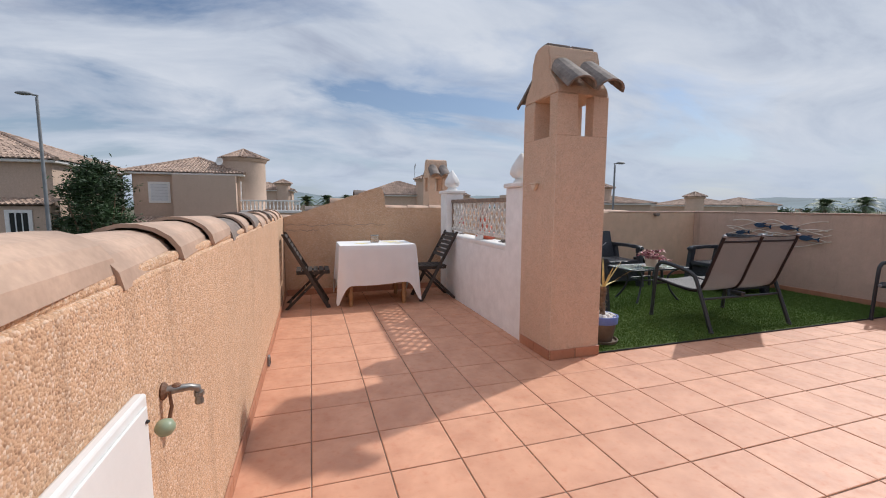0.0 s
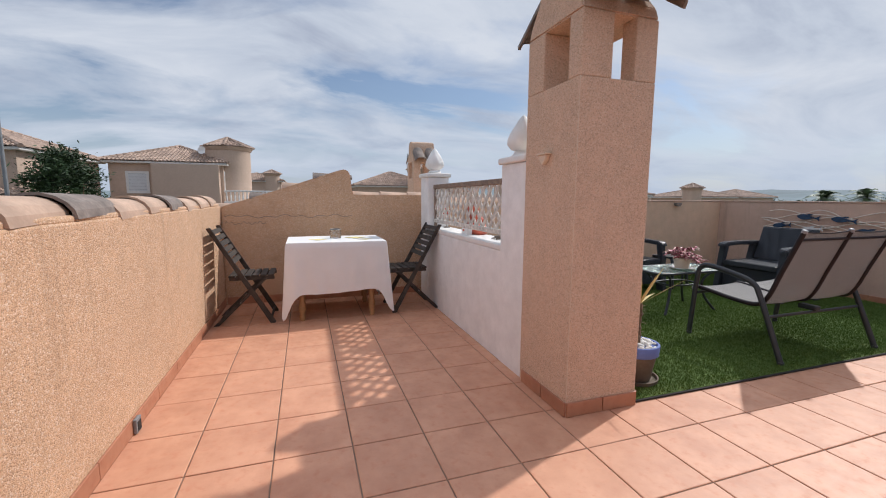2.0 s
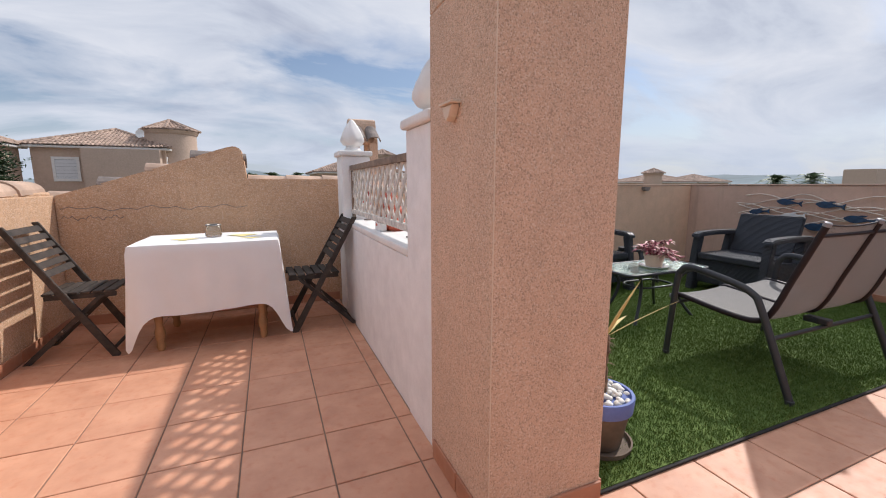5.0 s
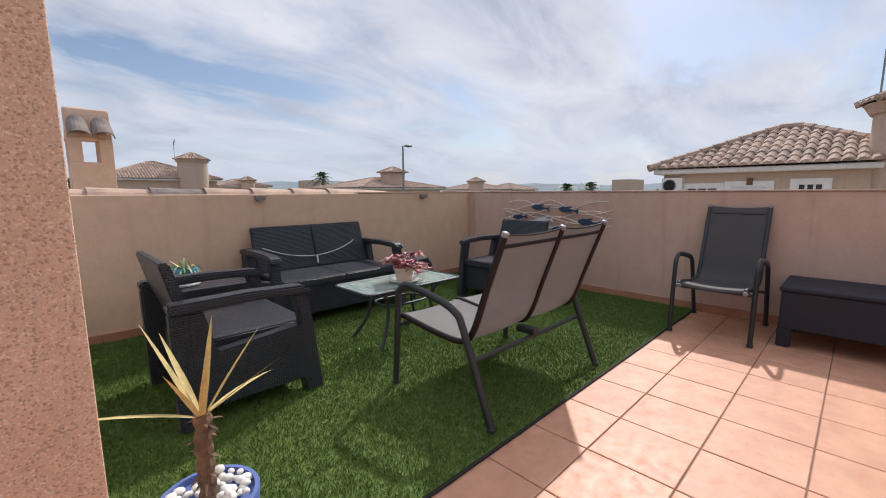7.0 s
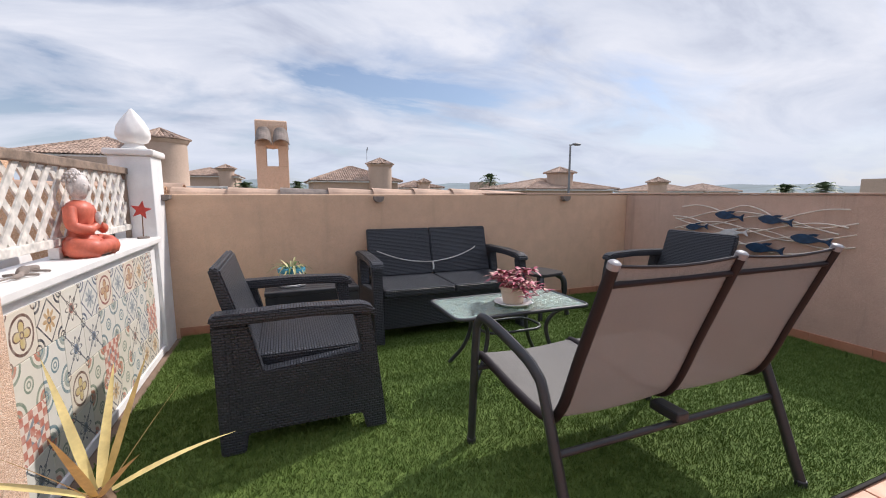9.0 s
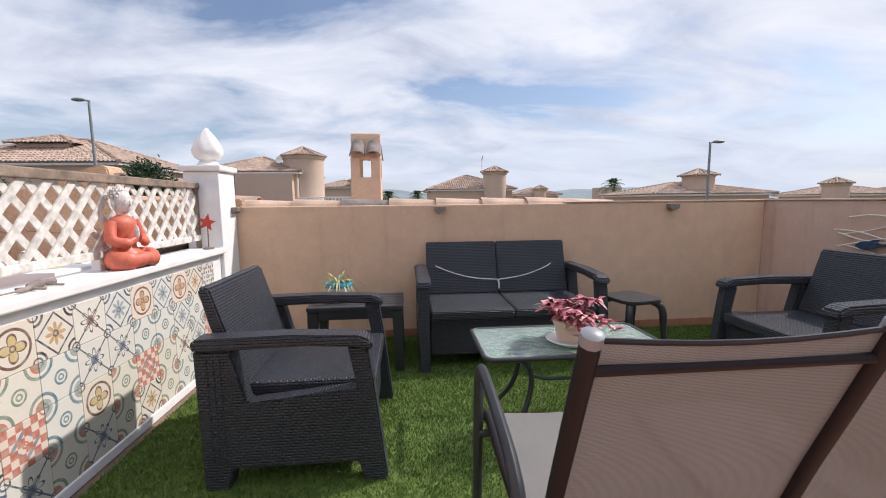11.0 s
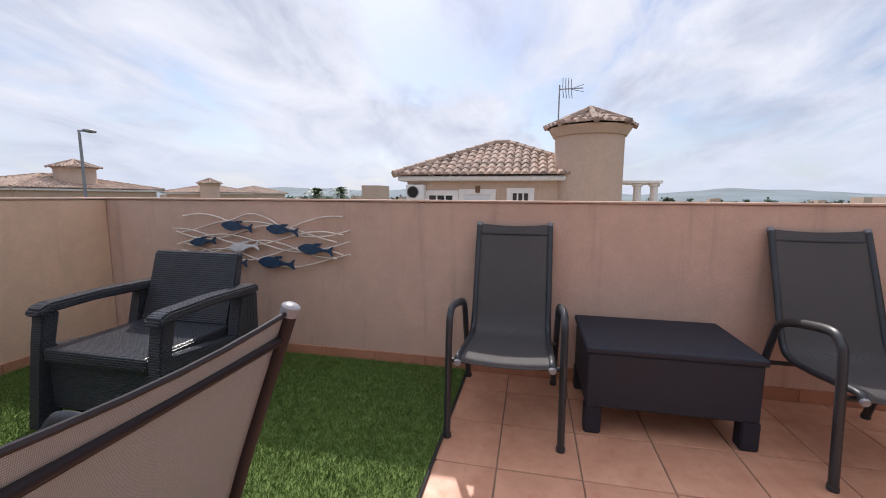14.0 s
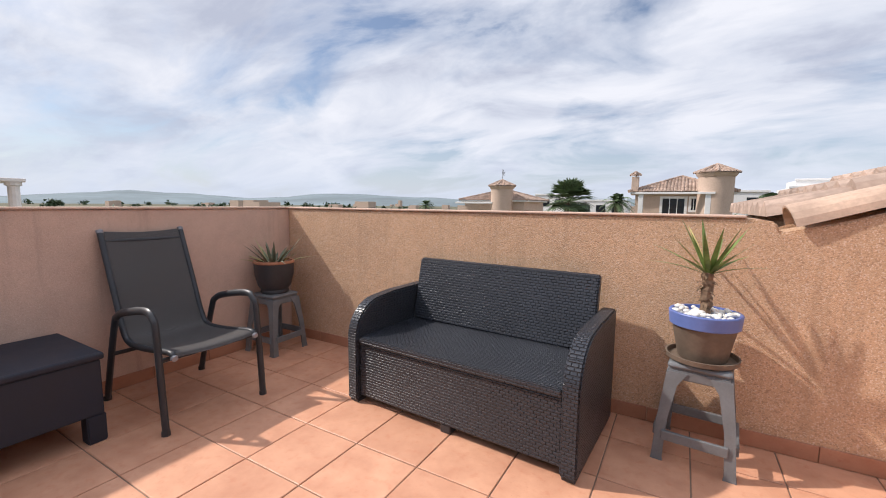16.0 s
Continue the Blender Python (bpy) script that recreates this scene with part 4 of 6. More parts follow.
bs = thing("side_stool", pose(5.93, 5.585, 0.012, 0, 0, 12), "low black plastic stool beside the sofa", "stool")
part("top", prism([(0.17 * math.copysign(abs(math.cos(a)) ** 0.55, math.cos(a)), 0.17 * math.copysign(abs(math.sin(a)) ** 0.55, math.sin(a))) for a in [k * math.tau / 24 for k in range(24)]], "z", 0.375, 0.40, 0.006), M["black_plastic"], bs)
for x in (-1, 1):
    for y in (-1, 1):
        part("leg", tube(curve_through([(x * 0.10, y * 0.10, 0.378), (x * 0.145, y * 0.145, 0.32), (x * 0.155, y * 0.155, 0.15), (x * 0.175, y * 0.175, 0.0)], 4), [0.03] + [0.026] * 6 + [0.02] * 6, 8), M["black_plastic"], bs, smooth=50)

st = thing("slatted_table", pose(3.93, 5.56, 0.012), "low black plastic slatted table holding a flowerpot", "table")
for k in range(6):
    part("slat", new_box((-0.31, -0.20 + 0.067 * k, 0.415), (0.31, -0.20 + 0.067 * k + 0.062, 0.445), 0.005), M["black_plastic"], st)
for s in (-1, 1):
    part("apron", new_box((-0.30, s * 0.185 - 0.01, 0.36), (0.30, s * 0.185 + 0.01, 0.416), 0.004), M["black_plastic"], st)
    for x in (-1, 1):
        part("leg", prism([(x * 0.31, 0.0), (x * 0.255, 0.0), (x * 0.235, 0.414), (x * 0.305, 0.414)], "y", *sorted((s * 0.20, s * 0.155)), 0.005), M["black_plastic"], st)

gt = thing("glass_table", pose(5.055, 4.672, 0.012), "rippled glass coffee table with dark metal legs", "table")
W2, D2 = 0.455, 0.232


def rounded(a, b, r, n=5):
    pts = []
    for cx, cy, q in ((a - r, b - r, 0), (-a + r, b - r, 90), (-a + r, -b + r, 180), (a - r, -b + r, 270)):
        pts += [(cx + r * math.cos(math.radians(q + 90 * k / n)), cy + r * math.sin(math.radians(q + 90 * k / n))) for k in range(n + 1)]
    return pts


pane = part("pane", prism(rounded(W2 - 0.012, D2 - 0.012, 0.05), "z", 0.414, 0.420), M["table_glass"], gt, "rippled translucent glass top")
pane.visible_shadow = False
part("rim", tube([(x, y, 0.414) for x, y in rounded(W2 - 0.008, D2 - 0.008, 0.05)], 0.0115, 8, closed=True), M["frame"], gt, smooth=60)
part("ring", tube([(x, y, 0.27) for x, y in rounded(0.20, 0.12, 0.09)], 0.009, 8, closed=True), M["frame"], gt, smooth=60)
for x in (-1, 1):
    for y in (-1, 1):
        part("leg", tube(curve_through([(x * 0.33, y * 0.17, 0.405), (x * 0.245, y * 0.135, 0.36), (x * 0.205, y * 0.115, 0.27), (x * 0.24, y * 0.135, 0.13), (x * 0.325, y * 0.185, 0.0)], 6), 0.013, 8), M["frame"], gt, smooth=50)


# ---- dining corner ----
dt = thing("dining_table", pose(1.725, 5.68, 0), "small dining table with turned pine legs", "table")
part("tabletop", new_box((-0.435, -0.315, 0.695), (0.435, 0.315, 0.72), 0.006), M["pine"], dt)
for x in (-0.33, 0.31):
    for y in (-0.27, 0.25):
        part("leg", lathe([(0.018, 0.0), (0.028, 0.03), (0.022, 0.06), (0.03, 0.09), (0.034, 0.13), (0.022, 0.17), (0.024, 0.20), (0.03, 0.30), (0.03, 0.694)], 14, (x, y, 0)), M["pine"], dt, smooth=50)


def cloth():
    a, b, n = 0.447, 0.327, 160
    rim = []
    per = 4 * (a + b)
    for k in range(n):
        s = per * k / n
        for length, p, d in ((2 * a, (-a, -b), (1, 0)), (2 * b, (a, -b), (0, 1)), (2 * a, (a, b), (-1, 0)), (2 * b, (-a, b), (0, -1))):
            if s <= length:
                rim.append((Vector((p[0] + d[0] * s, p[1] + d[1] * s)), Vector((d[1], -d[0])), s, length))
                break
            s -= length
    rows = []
    for k in range(6):
        f = k / 5
        rows.append([(p.x * f, p.y * f, 0.7265 + 0.0012 * math.sin(9 * p.x + 7 * p.y)) for p, _, _, _ in rim] if k else [(p.x * 0.02, p.y * 0.02, 0.7265) for p, _, _, _ in rim])
    for j in range(1, 15):
        row = []
        for p, nrm, s, length in rim:
            e = min(s, length - s)
            corner = math.exp(-(e / 0.085) ** 2)
            out = (p.normalized() if corner > 0.02 else nrm)
            out = (nrm * (1 - corner) + Vector((math.copysign(0.707, p.x), math.copysign(0.707, p.y))) * corner).normalized()
            drop = (0.455 + 0.015 * math.sin(5 * s)) + 0.235 * math.exp(-(e / 0.06) ** 2)
            v = j / 14
            flare = 0.010 + 0.05 * v * (0.4 + corner * 0.9) + 0.012 * v * math.sin(s * 33 + p.x * 4) * (0.4 + corner)
            q = p + out * (flare if v > 0.05 else 0.004)
            row.append((q.x, q.y, 0.7265 - drop * v + (0.004 if v < 0.08 else 0)))
        rows.append(row)
    return sheet(rows, 0.002, closed=True)


tc = thing("tablecloth", pose(1.725, 5.68, 0), "white cotton tablecloth draped over the dining table", "tablecloth")
part("fabric", cloth(), M["cloth"], tc, smooth=60)
for k, (x, y, w, d) in enumerate(((-0.17, -0.08, 0.10, 0.06), (0.20, 0.05, 0.12, 0.08), (0.27, -0.14, 0.09, 0.04))):
    pts = [(x + w * (0.6 + 0.4 * math.sin(3 * a)) * math.cos(a), y + d * math.sin(a)) for a in [q * math.tau / 18 for q in range(18)]]
    part("printed_patch", prism(pts, "z", 0.7298, 0.7306), M["paper"], tc, "pale yellow printed patch")
jar = thing("glass_jar", pose(1.73, 5.72, 0.731), "clear glass jar on the tablecloth", "jar")
part("body", lathe([(0.05, 0.0), (0.056, 0.008), (0.057, 0.06), (0.048, 0.075), (0.048, 0.085), (0.044, 0.085), (0.044, 0.072), (0.052, 0.058), (0.051, 0.012), (0.002, 0.008)], 24), M["jar_glass"], jar, smooth=50)
part("rim", tube([(0.05 * math.cos(a), 0.05 * math.sin(a), 0.087) for a in [k * math.tau / 20 for k in range(20)]], 0.005, 6, closed=True), M["steel"], jar)


def folding_chair(m):
    """Weathered slatted folding chair; faces +y."""
    t = thing("folding_chair", m, "weathered dark wooden slatted folding chair", "chair", "chairs at the dining table")
    for s in (-1, 1):
        x = s * 0.205
        part("back_stile", prism([(-0.27, 0.865), (-0.235, 0.87), (0.25, 0.012), (0.245, 0.0), (0.205, 0.0)], "x", x - 0.011, x + 0.011, 0.003), M["teak"], t)
        x = s * 0.178
        part("front_leg", prism([(0.16, 0.41), (0.195, 0.41), (-0.215, 0.0), (-0.26, 0.0)], "x", x - 0.011, x + 0.011, 0.003), M["teak"], t)
        part("seat_rail", new_box((x - 0.011 - s * 0.024, -0.12, 0.395), (x + 0.011 - s * 0.024, 0.25, 0.425), 0.003), M["teak"], t)
    for k in range(6):
        y = -0.125 + 0.064 * k
        part("seat_slat", new_box((-0.175, y, 0.426), (0.175, y + 0.052, 0.442), 0.004), M["teak"], t)
    for k in range(6):
        z = 0.55 + 0.052 * k
        y = -0.252 + (0.867 - z) * 0.565
        part("back_slat", prism([(y - 0.004, z), (y + 0.010, z), (y - 0.010, z + 0.036), (y - 0.024, z + 0.036)], "x", -0.194, 0.194, 0.002), M["teak"], t)
    for y, z in ((0.215, 0.05), (-0.20, 0.045)):
        part("stretcher", tube([(-0.19, y, z), (0.19, y, z)], 0.011, 8), M["teak"], t)
    part("pivot", tube([(-0.22, -0.03, 0.205), (0.22, -0.03, 0.205)], 0.006, 6), M["steel"], t)
    return t


folding_chair(pose(0.915, 5.63, 0, 0, 0, -90))
folding_chair(pose(2.475, 5.63, 0, 0, 0, 92))

# trellis on the dividing wall
tr = thing("trellis", pose(2.80, 4.045, 0.83), "flaking white wooden trellis between two posts", "trellis")
L, H = 1.75, 0.415
part("rail", new_box((-0.024, 0.0, H - 0.012), (0.024, L, H + 0.03), 0.005), M["old_wood"], tr, "bare weathered top rail")
part("rail", new_box((-0.018, 0.0, 0.04), (0.018, L, 0.078), 0.005), M["lattice"], tr)
part("foot_block", new_box((-0.02, 0.75, -0.014), (0.02, 0.90, 0.039), 0.003), M["plaster"], tr)
for y in (0.01, L - 0.02):
    part("stile", new_box((-0.014, y - 0.009, -0.014), (0.014, y + 0.018, H - 0.013), 0.003), M["old_wood"], tr)
for layer, s in ((0.0045, 1), (-0.0045, -1)):
    for k in range(-3, 16):
        z0, z1 = 0.06, H - 0.002
        run = (z1 - z0) * 0.86
        y0 = 0.123 * k + (0.06 if s < 0 else 0)
        a, b = (y0, z0), (y0 + run, z1)
        if s < 0:
            a, b = (y0 + run, z0), (y0, z1)
        lo, hi = min(a[0], b[0]), max(a[0], b[0])
        ends = []
        for p, q in ((a, b), (b, a)):
            y, z = p
            if y < 0.02:
                f = (0.02 - p[0]) / (q[0] - p[0]) if q[0] != p[0] else 0
                y, z = 0.02, p[1] + f * (q[1] - p[1])
            if y > L - 0.02:
                f = (L - 0.02 - p[0]) / (q[0] - p[0]) if q[0] != p[0] else 0
                y, z = L - 0.02, p[1] + f * (q[1] - p[1])
            ends.append(Vector((0, y, z)))
        if hi < 0.06 or lo > L - 0.06 or (ends[1] - ends[0]).length < 0.05:
            continue
        d = (ends[1] - ends[0]).normalized()
        n = Vector((0, -d.z, d.y)) * 0.0165
        out4 = [ends[0] - n, ends[1] - n, ends[1] + n, ends[0] + n]
        part("slat", prism([(p.y, p.z) for p in out4], "x", layer - 0.0042, layer + 0.0042), M["lattice"], tr)


# ---- statue and ledge clutter ----
def add_ball(bm, c, r, seg=14, squash=(1, 1, 1), m=None):
    mm = Matrix.Translation(c) @ (m or Matrix.Identity(4)) @ Matrix.Diagonal((*[r * s for s in squash], 1))
    return bmesh.ops.create_uvsphere(bm, u_segments=seg, v_segments=max(6, seg * 2 // 3), radius=1.0, matrix=mm)["verts"]


def statue():
    """Seated figure; faces +y; one mesh in two colours."""
    bm = bmesh.new()
    add_lathe(bm, [(0.02, 0.0), (0.105, 0.008), (0.118, 0.035), (0.10, 0.07), (0.075, 0.10), (0.070, 0.14), (0.082, 0.19), (0.088, 0.22), (0.070, 0.245), (0.03, 0.262)], 22, wobble=lambda a, z: 1.0 - 0.22 * abs(math.sin(a)) if z > 0.09 else 1.0)
    for s in (-1, 1):
        add_tube(bm, curve_through([(s * 0.05, -0.03, 0.045), (s * 0.125, 0.05, 0.045), (s * 0.06, 0.115, 0.04), (-s * 0.05, 0.115, 0.045)], 5), [0.05] * 5 + [0.046] * 5 + [0.034] * 5 + [0.02], 10)
        add_tube(bm, curve_through([(s * 0.085, 0.0, 0.225), (s * 0.112, 0.02, 0.15), (s * 0.075, 0.075, 0.125), (s * 0.012, 0.09, 0.145)], 5), [0.032] * 6 + [0.026] * 6 + [0.018] * 4, 10)
    red = len(bm.faces)
    add_lathe(bm, [(0.03, 0.24), (0.028, 0.27), (0.03, 0.285)], 12)
    add_ball(bm, (0, 0.008, 0.325), 0.056, 18, (0.9, 0.98, 1.12))
    add_ball(bm, (0, 0.062, 0.318), 0.010, 8, (0.8, 1, 1.6))
    for s in (-1, 1):
        add_ball(bm, (s * 0.052, 0.0, 0.312), 0.014, 8, (0.5, 0.9, 2.0))
        add_ball(bm, (s * 0.02, 0.055, 0.332), 0.008, 6, (1.5, 0.6, 0.5))
    add_ball(bm, (0.014, 0.10, 0.175), 0.022, 8, (0.5, 0.8, 1.6))
    add_ball(bm, (0, -0.005, 0.385), 0.024, 10)
    for i in range(5):
        for k in range(14):
            e, a = math.radians(15 + 17 * i), k * math.tau / 14 + i * 0.2
            p = Vector((0.051 * math.cos(e) * math.cos(a), -0.006 + 0.056 * math.cos(e) * math.sin(a), 0.335 + 0.058 * math.sin(e)))
            if p.y < 0.035 or p.z > 0.368:
                add_ball(bm, p, 0.0095, 6)
    bm.faces.ensure_lookup_table()
    for f in bm.faces[red:]:
        f.material_index = 1
    ob = part("statue", bm, [M["statue_red"], M["statue_white"]], smooth=70)
    tagged(ob, "coral and white seated meditation statue on the ledge", "statue")
    return ob


statue().matrix_basis = pose(2.87, 4.90, 0.816, 0, 0, -98) @ Matrix.Diagonal((0.80, 0.80, 1.0, 1))

star = thing("garden_star", pose(2.90, 5.70, 0.816), "red tin star on a thin stake", "ornament")
part("stake", tube([(0, 0, 0.004), (0.004, 0, 0.17)], 0.0035, 6), M["rust"], star)
pts = [((0.062 if k % 2 == 0 else 0.026) * math.sin(k * math.pi / 5 + 0.2), 0.185 + (0.062 if k % 2 == 0 else 0.026) * math.cos(k * math.pi / 5 + 0.2)) for k in range(10)]
part("star", prism(pts, "y", -0.005, 0.005, 0.001), M["red"], star)
part("base", lathe([(0.035, 0.0), (0.035, 0.01), (0.006, 0.014)], 12), M["old_tile"], star)
liz = thing("lizard_ornament", pose(2.885, 4.36, 0.816), "small grey lizard ornament on the ledge", "ornament")
bm = bmesh.new()
add_tube(bm, curve_through([(0.0, -0.13, 0.008), (0.02, -0.06, 0.012), (0.0, 0.0, 0.016), (-0.015, 0.06, 0.016), (0.0, 0.10, 0.014)], 5), [0.003] * 4 + [0.009] * 5 + [0.016] * 6 + [0.012] * 6, 8)
for y in (-0.03, 0.05):
    for s in (-1, 1):
        add_tube(bm, [(s * 0.008, y, 0.012), (s * 0.04, y + 0.01, 0.008), (s * 0.045, y + 0.03, 0.004)], 0.005, 6)
part("body", bm, M["old_tile"], liz, smooth=60)


# ---- pots and plants ----
def add_blade(bm, base, way, length, width, droop, steps=6, fold=0.25, up=Vector((0, 0, 1))):
    """A tapering, folded, drooping leaf."""
    w = Vector(way).normalized()
    side = w.cross(up)
    side = side.normalized() if side.length > 1e-3 else Vector((1, 0, 0))
    rows = []
    for k in range(steps + 1):
        t = k / steps
        c = Vector(base) + w * length * t - up * droop * t * t * length
        ww = width * (1 - t ** 2.2) * (0.55 + 0.45 * min(1, t * 4)) * 0.5 + 0.0005
        rows.append([c - side * ww + up * ww * fold, c, c + side * ww + up * ww * fold])
    add_sheet(bm, rows)


def yucca(m, label, pot_r, pot_h, leaf, leaves, trunk_h, spread_len, seed, saucer_r, low, wide, mixed):
    t = thing("potted_yucca", m, label, "plant")
    rng = random.Random(seed)
    part("saucer", lathe([(saucer_r * 0.75, 0.0), (saucer_r, 0.006), (saucer_r + 0.004, 0.028), (saucer_r - 0.004, 0.028), (saucer_r - 0.01, 0.010), (0.01, 0.008)], 28), M["clay_pot"], t, smooth=40)
    z = 0.012
    band = 0.28 * pot_h
    pot = part("pot", lathe([(pot_r * 0.70, z), (pot_r * 0.72, z + 0.004), (pot_r * 0.94, z + pot_h - band), (pot_r * 0.60, z + pot_h - band + 0.001)], 30), M["clay_pot"], t, "grey-brown clay pot", 40)
    part("rim", lathe([(pot_r * 0.97, z + pot_h - band - 0.004), (pot_r * 1.02, z + pot_h - band), (pot_r * 1.06, z + pot_h - 0.004), (pot_r * 1.04, z + pot_h), (pot_r * 0.95, z + pot_h), (pot_r * 0.93, z + pot_h - 0.02), (0.01, z + pot_h - 0.022)], 30), M["blue"], pot, "blue painted rim", 40)
    for k in range(70):
        a, r = rng.uniform(0, math.tau), pot_r * 0.88 * math.sqrt(rng.uniform(0.03, 1))
        bm = bmesh.new()
        add_ball(bm, (r * math.cos(a), r * math.sin(a), z + pot_h - 0.014 + rng.uniform(0, 0.016)), rng.uniform(0.010, 0.017), 7, (1.2, rng.uniform(0.7, 1.1), 0.7), Matrix.Rotation(rng.uniform(0, 3), 4, "Z"))
        part("pebble", bm, M["stone"], t, smooth=80)
    z0 = z + pot_h - 0.02
    bm = bmesh.new()
    pts = [(0.004 * math.sin(k * 1.3), 0.003 * math.cos(k), z0 + trunk_h * k / 12) for k in range(13)]
    add_tube(bm, pts, [0.021 + 0.005 * (k % 2) for k in range(13)], 9)
    part("trunk", bm, M["bark"], t)
    bm = bmesh.new()
    for k in range(26):
        a, zz = rng.uniform(0, math.tau), z0 + trunk_h * rng.uniform(0.25, 1)
        add_blade(bm, (0.018 * math.cos(a), 0.018 * math.sin(a), zz), (math.cos(a), math.sin(a), rng.uniform(-0.6, 0.5)), rng.uniform(0.015, 0.04), 0.012, 0.3, 3)
    tagged(part("trunk_fibres", bm, M["bark"], t), kind="stuff")
    for k in range(leaves):
        bm = bmesh.new()
        a = k * 2.399 + rng.uniform(-0.2, 0.2)
        lift = low + 2.6 * ((k + 0.5) / leaves) ** 1.2 * rng.uniform(0.7, 1.2)
        add_blade(bm, (0.008 * math.cos(a), 0.008 * math.sin(a), z0 + trunk_h - 0.01), (math.cos(a), math.sin(a), lift), spread_len * rng.uniform(0.75, 1.1), wide, 0.06 if lift > 0.7 else 0.16, 7)
        part("leaf", bm, leaf if rng.random() < mixed else M["yellow_leaf"], t, smooth=60)
    return t


yucca(pose(3.375, 3.455, 0.014, 0, 0, 35), "pot of white pebbles with a yellowing yucca", 0.128, 0.225, M["yellow_leaf"], 9, 0.27, 0.31, 4, 0.135, 0.2, 0.021, 0.8)
yucca(pose(4.345, 0.44, 0.456, 0, 0, 10), "blue-rimmed clay pot with a young green yucca", 0.138, 0.215, M["green_leaf"], 24, 0.20, 0.27, 9, 0.145, 0.35, 0.026, 0.9)

al = thing("potted_succulent", pose(7.20, 0.545, 0.456), "charcoal pot with a spiky grey-green succulent", "plant")
pot = part("pot", lathe([(0.10, 0.0), (0.105, 0.01), (0.10, 0.03), (0.122, 0.06), (0.142, 0.14), (0.146, 0.20), (0.148, 0.235), (0.13, 0.235), (0.128, 0.21), (0.01, 0.205)], 28), M["charcoal_pot"], al, smooth=40)
part("rim", lathe([(0.149, 0.232), (0.153, 0.238), (0.150, 0.252), (0.135, 0.252), (0.134, 0.236)], 28), M["terracotta"], pot, "terracotta rim", 40)
rng = random.Random(12)
for k in range(26):
    bm = bmesh.new()
    a = k * 2.399
    add_blade(bm, (0.04 * math.cos(a), 0.04 * math.sin(a), 0.21), (math.cos(a), math.sin(a), rng.uniform(0.35, 2.6)), rng.uniform(0.19, 0.31), 0.026, rng.uniform(0.0, 0.35), 5, 0.5)
    part("leaf", bm, M["aloe"] if k % 4 else M["spider"], al, smooth=60)

sp = thing("flowerpot", pose(3.80, 5.56, 0.4575), "painted white and blue pot with a spider plant", "plant")
part("saucer", lathe([(0.075, 0.0), (0.095, 0.004), (0.10, 0.016), (0.09, 0.016), (0.01, 0.008)], 24), M["ceramic"], sp)
pot = part("pot", lathe([(0.062, 0.0085), (0.066, 0.014), (0.088, 0.095), (0.092, 0.10), (0.09, 0.125), (0.08, 0.125), (0.078, 0.11), (0.01, 0.105)], 28), M["ceramic"], sp, "white glazed pot", 40)
part("band", lathe([(0.091, 0.098), (0.0945, 0.102), (0.0945, 0.120), (0.091, 0.127)], 28), plain("turquoise_glaze", (0.06, 0.30, 0.42), 0.25), pot, "turquoise glazed rim", 40)
for k in range(9):
    a = k * math.tau / 9
    bm = bmesh.new()
    add_ball(bm, (0.0795 * math.cos(a), 0.0795 * math.sin(a), 0.058), 0.017 if k % 2 else 0.011, 8, (0.25, 1, 1), Matrix.Rotation(a, 4, "Z"))
    part("painted_flower", bm, M["red"] if k % 2 else M["green_leaf"], pot, "red and green painted flower")
for k in range(34):
    bm = bmesh.new()
    a = k * 2.399
    add_blade(bm, (0.02 * math.cos(a), 0.02 * math.sin(a), 0.108), (math.cos(a), math.sin(a), rng.uniform(0.5, 2.2)), rng.uniform(0.13, 0.25), 0.014, rng.uniform(0.5, 1.2), 6)
    part("leaf", bm, M["spider"] if k % 3 else M["green_leaf"], sp, smooth=60)

rp = thing("pink_houseplant", pose(5.065, 4.635, 0.4325), "trailing pink-leaved plant in a cream pot", "plant")
part("saucer", lathe([(0.085, 0.0), (0.105, 0.004), (0.118, 0.016), (0.112, 0.018), (0.085, 0.008), (0.01, 0.007)], 28), M["ceramic"], rp, smooth=40)
part("pot", lathe([(0.058, 0.008), (0.062, 0.012), (0.078, 0.088), (0.084, 0.092), (0.085, 0.112), (0.074, 0.112), (0.072, 0.095), (0.01, 0.09)], 28), M["cream"], rp, smooth=40)
for k in range(17):
    a = k * 2.399
    r0 = rng.uniform(0.02, 0.06)
    reach, rise = rng.uniform(0.05, 0.15), rng.uniform(0.02, 0.12)
    if k % 5 == 0:
        reach, rise = 0.15, -0.03
    stem = curve_through([(r0 * math.cos(a), r0 * math.sin(a), 0.095), ((r0 + reach * 0.5) * math.cos(a), (r0 + reach * 0.5) * math.sin(a), 0.125 + max(rise, 0) * 0.7), ((r0 + reach) * math.cos(a), (r0 + reach) * math.sin(a), 0.11 + rise)], 5)
    sm = part("stem", tube(stem, 0.0025, 5), M["pink_leaf"], rp)
    for i in range(2, len(stem)):
        for s in range(2):
            b = rng.uniform(0, math.tau)
            bm = bmesh.new()
            add_blade(bm, stem[i], (math.cos(b), math.sin(b), rng.uniform(-0.2, 0.9)), rng.uniform(0.045, 0.075), 0.026, 0.35, 4, 0.3)
            part("leaf", bm, M["pink_leaf"] if rng.random() < 0.68 else M["cream_leaf"], sm, smooth=60)

